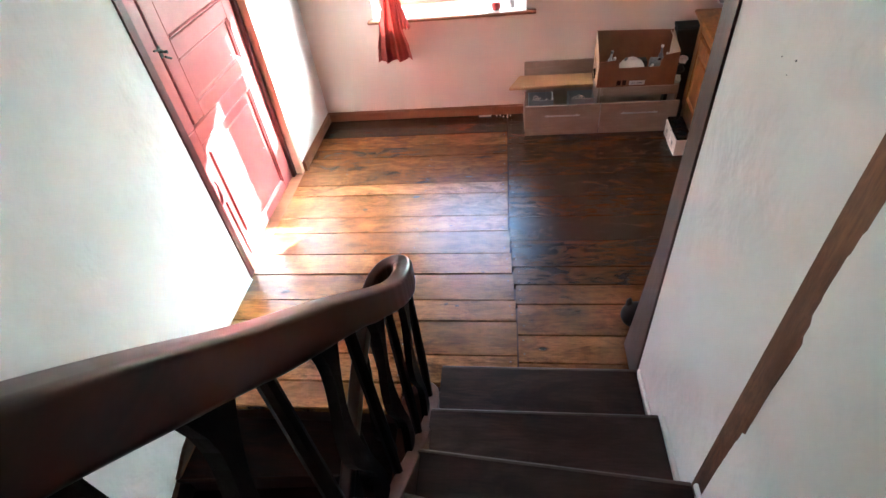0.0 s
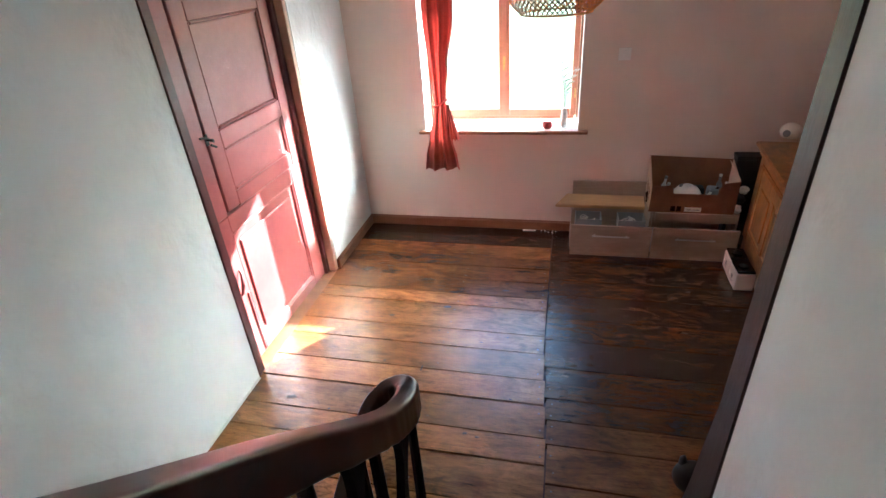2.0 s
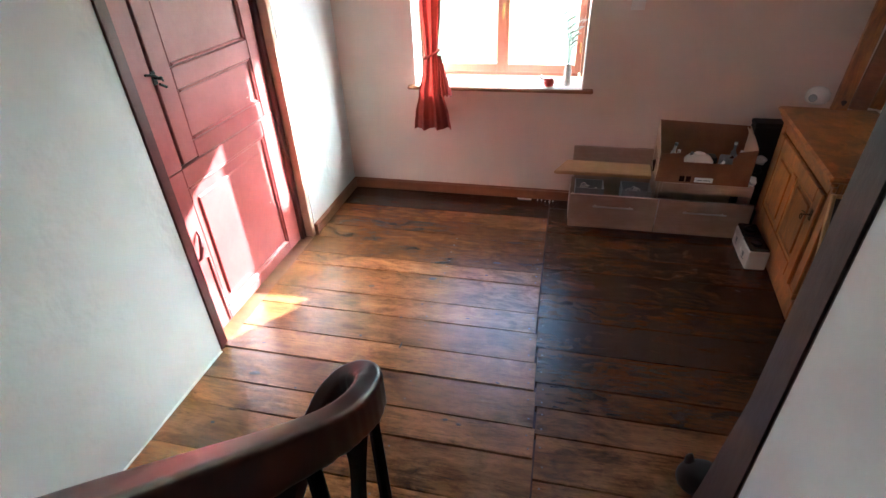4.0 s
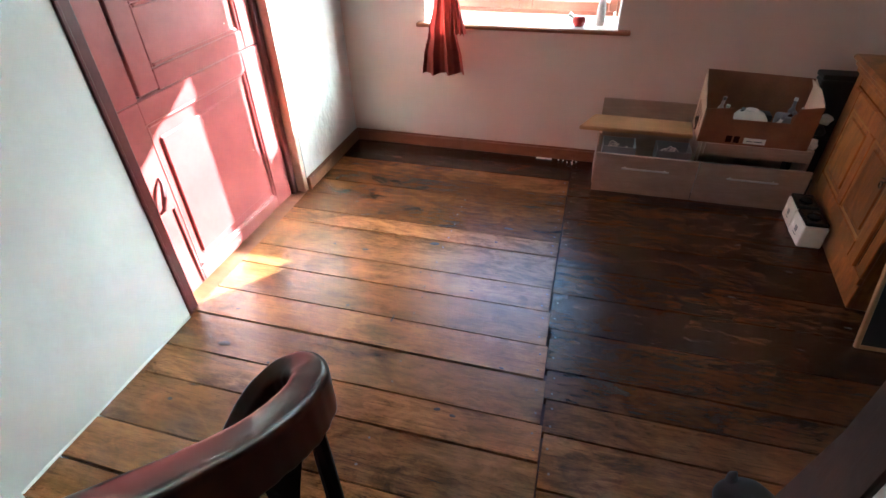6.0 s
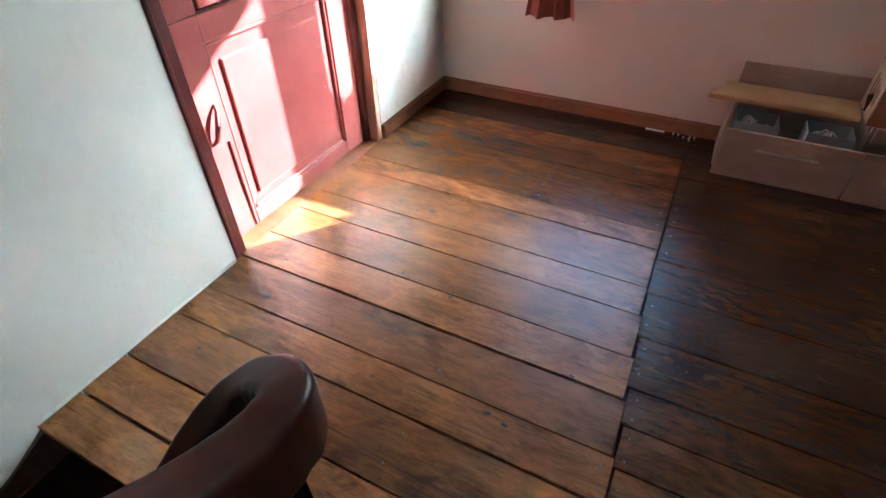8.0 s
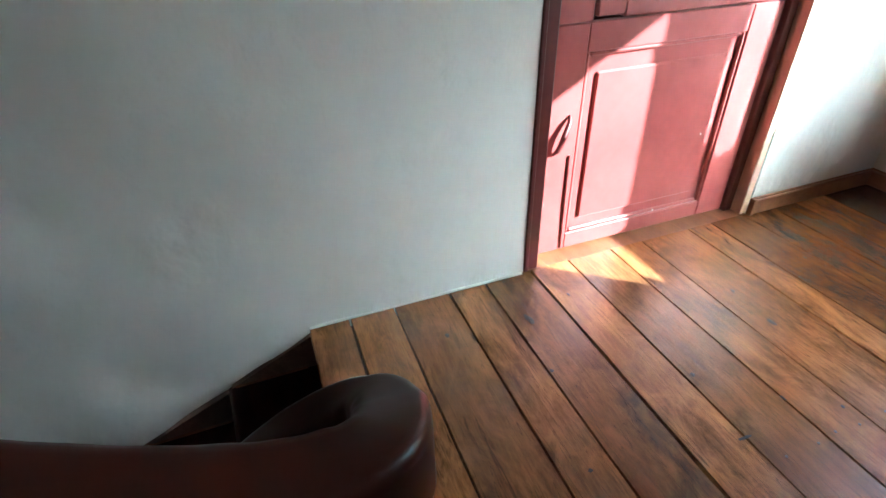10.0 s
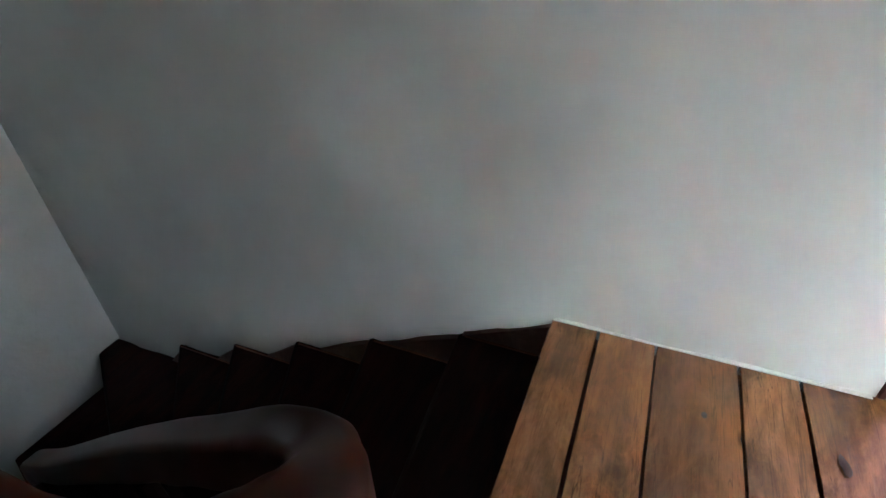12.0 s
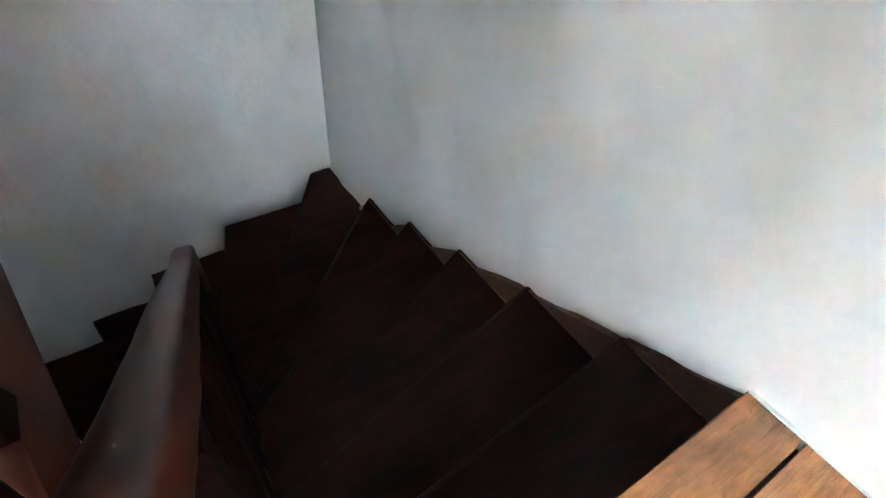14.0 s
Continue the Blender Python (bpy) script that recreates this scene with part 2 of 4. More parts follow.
# ---- mesh helpers ----
def link(name, bm, material, parent=None, label="", smooth=False):
    me = bpy.data.meshes.new(name)
    bm.normal_update()
    bm.to_mesh(me)
    bm.free()
    me.materials.append(material)
    if smooth:
        for p in me.polygons:
            p.use_smooth = True
        me.set_sharp_from_angle(angle=radians(40))
    ob = new(name, me)
    if parent is not None:
        ob.parent = parent
        ob.matrix_parent_inverse = Matrix.Identity(4)
    if label:
        tagged(ob, label)
    return ob


def part(name, bm, material, parent, label="", smooth=False):
    return link(name, bm, material, parent, label, smooth)


def struct(name, bm, material, parent=None, label="", smooth=False):
    ob = link(name, bm, material, parent, label, smooth)
    return tagged(ob, kind="structure")


def thing(name, at, label, category, rz=0.0, group="", rx=0.0, ry=0.0):
    e = new(name)
    e.empty_display_size = 0.1
    e.matrix_world = pose(*at, rx, ry, rz)
    return tagged(e, label, category, group)


def box(bm, lo, hi, bevel=0.0, m=None, seg=1):
    lo, hi = Vector(lo), Vector(hi)
    r = bmesh.ops.create_cube(bm, size=1.0)
    vs = r["verts"]
    bmesh.ops.scale(bm, vec=hi - lo, verts=vs)
    bmesh.ops.translate(bm, vec=(lo + hi) / 2, verts=vs)
    if bevel:
        es = list({e for v in vs for e in v.link_edges})
        g = bmesh.ops.bevel(bm, geom=es, offset=bevel, segments=seg, profile=0.5, affect="EDGES")
        vs = list({v for f in g["faces"] for v in f.verts} | {v for v in vs if v.is_valid})
    if m is not None:
        bmesh.ops.transform(bm, matrix=m, verts=vs)
    return vs


def bx(lo, hi, bevel=0.0, m=None, seg=1):
    bm = bmesh.new()
    box(bm, lo, hi, bevel, m, seg)
    return bm


def prism(bm, pts, z0, z1, axis="z"):
    """A closed prism over a plan polygon."""
    def p3(p, h):
        return {"z": (p[0], p[1], h), "x": (h, p[0], p[1]), "y": (p[0], h, p[1])}[axis]
    a = [bm.verts.new(p3(p, z0)) for p in pts]
    b = [bm.verts.new(p3(p, z1)) for p in pts]
    bm.faces.new(a)
    bm.faces.new(list(reversed(b)))
    for i in range(len(pts)):
        j = (i + 1) % len(pts)
        bm.faces.new((a[i], b[i], b[j], a[j]))
    bmesh.ops.recalc_face_normals(bm, faces=bm.faces)
    return bm


def tube(bm, pts, radius, sides=10, flat=(1.0, 1.0), cap=True, up=(0, 0, 1)):
    """A swept tube through pts; radius may be a list; flat squeezes it across and along up."""
    pts = [Vector(p) for p in pts]
    rings = []
    for i, p in enumerate(pts):
        d = (pts[min(i + 1, len(pts) - 1)] - pts[max(i - 1, 0)]).normalized()
        u = Vector(up)
        if abs(d.dot(u)) > 0.95:
            u = Vector((1, 0, 0))
        s = d.cross(u).normalized()
        u = s.cross(d).normalized()
        r = radius[i] if isinstance(radius, (list, tuple)) else radius
        rings.append([bm.verts.new(p + s * (r * flat[0] * math.cos(a)) + u * (r * flat[1] * math.sin(a)))
                      for a in [2 * math.pi * k / sides for k in range(sides)]])
    for a, b in zip(rings, rings[1:]):
        for k in range(sides):
            bm.faces.new((a[k], a[(k + 1) % sides], b[(k + 1) % sides], b[k]))
    if cap:
        bm.faces.new(list(reversed(rings[0])))
        bm.faces.new(rings[-1])
    bmesh.ops.recalc_face_normals(bm, faces=bm.faces)
    return bm


def lathe(bm, prof, sides=20, at=(0, 0, 0)):
    rings = []
    for r, z in prof:
        rings.append([bm.verts.new((at[0] + r * math.cos(2 * math.pi * k / sides), at[1] + r * math.sin(2 * math.pi * k / sides), at[2] + z)) for k in range(sides)])
    for a, b in zip(rings, rings[1:]):
        for k in range(sides):
            bm.faces.new((a[k], a[(k + 1) % sides], b[(k + 1) % sides], b[k]))
    bm.faces.new(list(reversed(rings[0])))
    bm.faces.new(rings[-1])
    bmesh.ops.recalc_face_normals(bm, faces=bm.faces)
    return bm


def smooth_path(pts, n=10):
    """Catmull-Rom through pts."""
    P = [Vector(p) for p in pts]
    P = [P[0] * 2 - P[1]] + P + [P[-1] * 2 - P[-2]]
    out = []
    for i in range(1, len(P) - 2):
        a, b, c, d = P[i - 1:i + 3]
        for k in range(n):
            t = k / n
            out.append(0.5 * ((2 * b) + (c - a) * t + (2 * a - 5 * b + 4 * c - d) * t * t + (3 * b - a - 3 * c + d) * t ** 3))
    out.append(P[-2])
    return out


# ---- plan ----
CEIL = 2.55
YN = -0.145                      # inner face of the window wall
WX, WY0 = 0.0, -5.73            # the wall along the stairs, and the back wall
EDGE = -3.085                   # edge of the landing over the lower flight
RX = 2.25                       # the plastered wall by the upper flight
ROOM_R = 3.62
RISE = 0.172


# ---- large structure ----
def rough_skin(y0, y1, z0, z1, amp, step, place, fade=0.12, seed=0.0, calm=0.0):
    """A wavy plaster skin over a wall; place(u, v, d) gives the point d proud of the wall. It dies out at its borders."""
    bm = bmesh.new()
    nu, nv = int((y1 - y0) / step), int((z1 - z0) / step)
    rows = []
    for i in range(nu + 1):
        row = []
        for j in range(nv + 1):
            u, v = y0 + (y1 - y0) * i / nu, z0 + (z1 - z0) * j / nv
            edge = min(1.0, (u - y0) / fade, (y1 - u) / fade)
            n = 0.9 * noise.noise((u * 1.7 + seed, v * 1.3, 3.1)) + 1.5 * noise.noise((u * 4.2 + v * 1.8, v * 2.2 + seed, 8.2)) + 0.55 * noise.noise((u * 9 + v * 3, v * 6, seed))
            edge *= 1 - calm * min(1, max(0, (u - y1 + 1.3) / 0.9))
            row.append(bm.verts.new(place(u, v, 0.002 + edge * max(0.0, min(0.030, amp + amp * n)))))
        rows.append(row)
    for a, b in zip(rows, rows[1:]):
        for k in range(nv):
            bm.faces.new((a[k], b[k], b[k + 1], a[k + 1]))
    return bm


def build_walls():
    D0, D1, DH = -2.19, -0.965, 2.12
    bm = bmesh.new()
    box(bm, (-0.30, WY0 - 0.3, -3.2), (0, D0, 4.196))
    box(bm, (-0.30, D1, -0.3), (0, YN, 4.196))
    box(bm, (-0.30, D0, DH), (0, D1, 4.196))
    struct("wall_west", bm, M_PLASTER, label="white rough lime plaster wall beside the staircase")
    struct("wall_plaster", rough_skin(WY0, D0, -3.2, 2.9, 0.014, 0.04, lambda u, v, d: (d, u, v), calm=0.75), M_PLASTER, label="uneven white lime plaster beside the stairs", smooth=True)
    struct("threshold", bx((-0.30, D0, -0.3), (-0.0, D1, -0.004)), M_SKIRT)
    struct("wall_behind_door", bx((-0.34, D0 - 0.1, -0.1), (-0.302, D1 + 0.1, DH + 0.1)), M_STAIR)
    X0, X1, Z0, Z1 = 0.595, 1.812, 0.885, 2.05
    bm = bmesh.new()
    box(bm, (-0.30, YN, -0.3), (X0, 0.22, 4.196))
    box(bm, (X1, YN, -0.3), (ROOM_R + 0.3, 0.13, 4.196))
    box(bm, (X0, YN, -0.3), (X1, 0.22, Z0 - 0.03))
    box(bm, (X0, YN, Z1), (X1, 0.22, 4.196))
    struct("wall_north", bm, M_PINK, label="rose tinted plaster wall with a window in it")
    bm = bmesh.new()
    box(bm, (X0, YN + 0.003, Z0), (X0 + 0.004, 0.06, Z1 - 0.004))
    box(bm, (X1 - 0.004, YN + 0.003, Z0), (X1, 0.06, Z1 - 0.004))
    struct("window_reveal", bm, M_WHITEP)
    struct("wall_east", bx((ROOM_R, -3.2, -0.3), (ROOM_R + 0.3, YN, CEIL + 0.2)), M_PINK, label="rose tinted plaster wall beside the cupboard")
    bm = bmesh.new()
    box(bm, (RX, WY0, -0.3), (RX + 0.16, -3.672, 4.196))
    box(bm, (RX, -3.592, -0.3), (RX + 0.16, -2.925, 4.196), 0.004)
    box(bm, (RX + 0.03, -3.672, -0.3), (RX + 0.16, -3.592, 4.196))
    struct("wall_partition", bm, M_PLASTER, label="white plastered partition wall beside the upper stairs")
    struct("partition_plaster", rough_skin(WY0, -3.64, -0.2, 3.4, 0.010, 0.055, lambda u, v, d: (RX - d, u, v), 0.03, 5.0), M_PLASTER, label="uneven white plaster behind the timber", smooth=True)
    # weathered timber let into the partition
    bm = bmesh.new()
    n = 24
    a, b = [], []
    for k in range(n + 1):
        z = -0.2 + 3.6 * k / n
        w1, w2 = 0.006 * noise.noise((0, 0, z * 3)), 0.014 * noise.noise((5, 0, z * 2.2))
        a.append([bm.verts.new((RX - 0.004, -3.585 + w1, z)), bm.verts.new((RX - 0.004, -3.668 + w2, z)),
                  bm.verts.new((RX + 0.028, -3.668 + w2, z)), bm.verts.new((RX + 0.028, -3.585 + w1, z))])
    for p, q in zip(a, a[1:]):
        for k in range(4):
            bm.faces.new((p[k], p[(k + 1) % 4], q[(k + 1) % 4], q[k]))
    bm.faces.new(a[0]); bm.faces.new(a[-1])
    bmesh.ops.recalc_face_normals(bm, faces=bm.faces)
    struct("wall_timber", bm, M_BEAM, label="brown rough timber stud showing in the white plaster")
    struct("wall_south", bx((RX + 0.16, -3.2, -0.3), (ROOM_R + 0.3, -2.95, CEIL)), M_PLASTER)
    bm = bmesh.new()
    box(bm, (0.0, WY0 - 0.3, -3.2), (RX + 0.16, WY0, 4.196))
    struct("wall_back", bm, M_PLASTER, label="white rough lime plaster wall at the turn of the stairs")
    struct("back_plaster", rough_skin(0.0, RX, -3.2, 2.9, 0.016, 0.045, lambda u, v, d: (u, WY0 + d, v), 0.1, 9.0), M_PLASTERB, label="uneven white lime plaster with faint brown reflections painted into it", smooth=True)
    bm = bmesh.new()
    box(bm, (-0.3, -2.7, CEIL), (ROOM_R + 0.3, 0.22, CEIL + 0.2))
    box(bm, (RX + 0.16, -3.2, CEIL), (ROOM_R + 0.3, -2.7, CEIL + 0.2))
    struct("ceiling", bm, M_CEIL)
    # Unseen cover over the stairwell, dark so that less light bounces down.
    struct("ceiling_upper", bx((-0.3, WY0 - 0.3, 4.2), (ROOM_R + 0.3, 0.22, 5.4)), M_POST)
    struct("floor_lower", bx((-0.3, WY0 - 0.3, -3.3), (RX + 0.2, -2.8, -3.2)), M_STAIR)
    bm = bmesh.new()
    box(bm, (0.0, EDGE + 0.10, -3.2), (RX, EDGE + 0.30, -0.30))
    box(bm, (RX, WY0, -3.2), (RX + 0.16, EDGE + 0.30, -0.30))
    struct("wall_lower", bm, M_PLASTER)
    # skirtings
    for lo, hi in (((0.0, YN - 0.02, 0), (1.80, YN, 0.075)), ((0.0, -0.955, 0), (0.02, YN - 0.02, 0.075))):
        bm = bx(lo, hi, 0.004)
        struct("skirting", bm, M_SKIRT, label="brown varnished wooden skirting board")
        up = (0, -0.008, 0.001) if hi[0] > 1 else (0.008, 0, 0.001)
        lo2 = (lo[0], lo[1] + 0.0, 0.0765) if hi[0] > 1 else (lo[0], lo[1], 0.0765)
        struct("skirting_cap", bx((lo[0], lo[1] + (0.008 if hi[0] > 1 else 0), 0.0755), (hi[0] - (0 if hi[0] > 1 else 0.008), hi[1], 0.088), 0.003), M_SKIRT)
    struct("skirting", bx((0.0, -0.975, 0), (0.028, -0.956, 0.088), 0.003), M_SKIRT)
    struct("skirting_white", bx((0.002, EDGE, 0.0), (0.019, -2.20, 0.005), 0.002), M_PLASTER, label="thin white strip at the foot of the wall")


def build_floor():
    bm = bmesh.new()
    box(bm, (0.0, -2.94, -0.30), (ROOM_R, YN, -0.045))
    box(bm, (0.0, -3.06, -0.30), (1.10, -2.94, -0.045))
    floor = struct("floor", bm, M_STAIR, label="old brown varnished oak floor of wide boards")
    return floor


def build_boards(floor):
    rnd = random.Random(4)
    nails = []
    SEAM = 1.655
    left = [YN - 0.001, -0.30, -0.46, -0.66, -0.805, -0.99, -1.185, -1.32, -1.585, -1.75, -1.97, -2.155, -2.37, -2.53, -2.76, -2.935, EDGE]
    right = [YN - 0.001, -0.30, -0.45, -0.66, -0.93, -1.12, -1.39, -1.61, -1.86, -2.10, -2.25, -2.40, -2.62, -2.80, -2.95]
    for ys, x0, x1 in ((left, 0.0, SEAM), (right, SEAM, ROOM_R)):
        for a, b in zip(ys, ys[1:]):
            g = rnd.uniform(0.0022, 0.0050) if a > -1.5 or rnd.random() < 0.5 else rnd.uniform(0.0045, 0.0060)
            seam = SEAM + 0.045 * min(1, max(0, (-1.65 - (a + b) / 2) / 0.85))
            top = rnd.uniform(-0.003, 0.0)
            sk = rnd.uniform(-0.004, 0.004)
            xa, xb = (x0 + 0.002, seam - 0.003) if ys is left else (seam + 0.002 + rnd.uniform(0, 0.004), x1 - 0.002)
            if ys is left and a < -2.9:
                xb = 1.115
            nseg = max(6, int((xb - xa) / 0.07))
            up_e, lo_e = [], []
            for q in range(nseg + 1):
                x = xa + (xb - xa) * q / nseg
                w1 = 0.0022 * noise.noise((x * 5.0, a * 31, 1.0)) - 0.005 * max(0, noise.noise((x * 3.5, a * 31, 9.0)) - 0.25) + 0.0014 * noise.noise((x * 23, a * 31, 2.0))
                w2 = 0.0022 * noise.noise((x * 5.0, b * 31, 4.0)) + 0.0012 * noise.noise((x * 23, b * 31, 5.0))
                f = q / nseg
                up_e.append((x, a - g + w1 + sk * 0.5 * f))
                lo_e.append((x, b + g * (1 if b > EDGE + 0.01 else 0) + w2 + (sk * f if b > EDGE + 0.01 else 0)))
            bm = bmesh.new()
            top_v = [[bm.verts.new((x, y, top + 0.0012 * noise.noise((x * 3, y * 3, 7)))) for x, y in e] for e in (up_e, lo_e)]
            mid_v = [[bm.verts.new((x, y + d, top - 0.003)) for x, y in e] for e, d in ((up_e, 0.0012), (lo_e, -0.0012))]
            bot_v = [[bm.verts.new((x, y + d, -0.042)) for x, y in e] for e, d in ((up_e, 0.0012), (lo_e, -0.0012))]
            for q in range(nseg):
                bm.faces.new((top_v[0][q], top_v[1][q], top_v[1][q + 1], top_v[0][q + 1]))
                bm.faces.new((bot_v[0][q], bot_v[0][q + 1], bot_v[1][q + 1], bot_v[1][q]))
                for u, v in ((top_v, mid_v), (mid_v, bot_v)):
                    bm.faces.new((u[0][q], u[0][q + 1], v[0][q + 1], v[0][q]))
                    bm.faces.new((u[1][q], v[1][q], v[1][q + 1], u[1][q + 1]))
            for q in (0, nseg):
                bm.faces.new([top_v[0][q], mid_v[0][q], bot_v[0][q], bot_v[1][q], mid_v[1][q], top_v[1][q]])
            bmesh.ops.recalc_face_normals(bm, faces=bm.faces)
            if a - b > 0.1:
                for xn in ((seam - 0.03, seam - 0.62) if ys is left else (seam + 0.03,)):
                    if xn < xb and rnd.random() < 0.8:
                        for fy in (0.25, 0.75):
                            nails.append((xn + rnd.uniform(-0.008, 0.008), a + (b - a) * fy + rnd.uniform(-0.01, 0.01), top + 0.0006))
            # shade painted by place: boards near the window wall and right of the seam
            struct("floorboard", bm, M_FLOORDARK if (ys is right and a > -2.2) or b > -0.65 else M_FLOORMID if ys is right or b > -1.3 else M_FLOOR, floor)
    bm = lathe(bmesh.new(), [(0.0045, -0.002), (0.0045, 0.0003), (0.0025, 0.001)], 8)
    first = part("floor_nail", bm, M_NAIL, floor)
    first.matrix_basis = pose(*nails[0])
    for n in nails[1:]:
        o = new("floor_nail", first.data)
        o.parent = floor
        o.matrix_basis = pose(*n)


def build_knots(floor):
    """Dark knots and short splits that stand out on single boards."""
    rnd = random.Random(21)
    spots = [(0.276, -2.307, 0.034, 0.011, 8), (0.953, -1.975, 0.005, 0.026, 0), (1.358, -1.116, 0.026, 0.010, 0), (0.62, -1.50, 0.020, 0.009, 5), (0.98, -1.36, 0.026, 0.012, 10)]
    spots += [(rnd.uniform(0.2, 1.6), rnd.uniform(-2.8, -0.9), rnd.uniform(0.006, 0.014), rnd.uniform(0.004, 0.008), rnd.uniform(-20, 20)) for _ in range(16)]
    spots += [(rnd.uniform(1.75, 3.0), rnd.uniform(-2.6, -0.8), rnd.uniform(0.006, 0.020), rnd.uniform(0.004, 0.009), rnd.uniform(-20, 20)) for _ in range(12)]
    for k, (x, y, a, b, turn) in enumerate(spots):
        bm = bmesh.new()
        ring = []
        for q in range(14):
            t = 2 * math.pi * q / 14
            w = 1 + 0.35 * noise.noise((math.cos(t) * 1.6, math.sin(t) * 1.6, k * 3.7))
            ring.append(bm.verts.new((a * w * math.cos(t), b * w * math.sin(t), 0.0)))
        mid = bm.verts.new((0, 0, 0.0009))
        for q in range(14):
            bm.faces.new((ring[q], ring[(q + 1) % 14], mid))
        o = struct("floor_knot", bm, M_KNOT, floor)
        o.matrix_basis = pose(x, y, 0.0007, 0, 0, turn)


# lower flight: winders from the landing down round the narrow well
LOW = [(EDGE, 0), (-3.412, 1), (-3.818, 2), (-4.239, 3), (-4.665, 4), (-5.117, 5), (-5.63, 6)]


def wedge(bm, pts, z0, z1, bev=0.006):
    """A thick tread over a plan polygon, with rounded upper edges."""
    prism(bm, pts, z0, z1)
    es = [e for e in bm.edges if e.verts[0].co.z > z1 - 1e-4 and e.verts[1].co.z > z1 - 1e-4]
    bmesh.ops.bevel(bm, geom=es, offset=bev, segments=2, affect="EDGES")
    return bm


def nosing(st, p, q, z, material):
    """A worn, rounded strip along a tread's front edge from p to q."""
    p, q = Vector((*p, z)), Vector((*q, z))
    d = (q - p)
    pts = [p + d * (k / 10) + Vector((0, 0, 0.0008 * noise.noise((k * 1.7, z * 9, 0)))) for k in range(11)]
    part("nosing", tube(bmesh.new(), [v - Vector((0, 0, 0.006)) for v in pts], 0.0085, 8), material, st, "worn rounded tread edge", True)


def build_stairs_down():
    st = thing("staircase_down", (0, 0, 0), "dark brown wooden winding staircase going down along the white wall", "staircase")
    inner = [(1.10, EDGE), (1.10, -3.32), (1.10, -3.57), (1.10, -3.75), (1.10, -3.99), (1.10, -4.12), (1.10, -4.28)]
    outer = [(0.0, y) for y, _ in LOW]
    outer[-1] = (0.14, WY0 + 0.014)
    def step(z, a, b, c, d):
        # a, d: the nosing above, outer and inner end; b, c: this tread's own nosing
        a, b, c, d = (Vector(p) for p in (a, b, c, d))
        n = (a - d).normalized()
        n = Vector((-n.y, n.x))
        if n.dot(b + c - a - d) > 0:
            n = -n
        mid = [Vector((0.014, WY0 + 0.014))] if (a.x < 0.1 and b.y < WY0 + 0.1) else []
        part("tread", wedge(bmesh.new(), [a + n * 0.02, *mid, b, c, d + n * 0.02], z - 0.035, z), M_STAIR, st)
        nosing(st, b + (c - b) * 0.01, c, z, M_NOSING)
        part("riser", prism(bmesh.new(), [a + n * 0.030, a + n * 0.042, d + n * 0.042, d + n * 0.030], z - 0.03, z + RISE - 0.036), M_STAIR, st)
    for k in range(1, 7):
        step(-RISE * k, (outer[k - 1][0] + 0.014, outer[k - 1][1]), (outer[k][0] + (0.014 if k < 6 else 0), outer[k][1]), inner[k], inner[k - 1])
    yb = WY0 + 0.014
    back = [(0.03, yb), (0.14, yb), (0.75, yb), (1.25, yb), (1.66, yb), (2.15, yb)]
    cen = [(1.10, -4.28), (1.10, -4.28), (1.18, -4.40), (1.29, -4.44), (1.43, -4.47), (1.68, -4.57)]
    for k, z in ((2, -1.245), (3, -1.43), (4, -1.65), (5, -1.86)):
        step(z, back[k - 1], back[k], cen[k], cen[k - 1])
    part("landing_nosing", wedge(bmesh.new(), [(0.026, EDGE + 0.03), (0.026, EDGE - 0.004), (1.10, EDGE - 0.004), (1.10, EDGE + 0.03)], -0.044, -0.006), M_FLOOR, st)
    # wall string: what the plaster leaves of it above each tread
    for k in range(1, 7):
        (yu, _), (yl, _) = LOW[k - 1], LOW[k]
        zu, zl = -RISE * (k - 1) - 0.004, -RISE * k - 0.02
        f = (0.0, 0.02, 0.14, 0.32, 0.50, 0.62, 0.75)[k]
        yp = yl + f * (yu - yl)
        part("wall_string", prism(bmesh.new(), [(yu + 0.03, zu), (yu + 0.03, zl), (yp, zl), (yp, zl + 0.021)], 0.002, 0.031, "x"), M_STRING, st, "reddish brown wooden string board on the wall")
    # thin pale strips where the plaster meets each tread
    for k in range(1, 6):
        y0, y1 = LOW[k - 1][0], LOW[k][0]
        part("joint_strip", bx((0.0312, y1 + 0.02, -RISE * k + 0.001), (0.036, y0 - 0.04, -RISE * k + 0.008)), M_SKIRT, st)
    return st


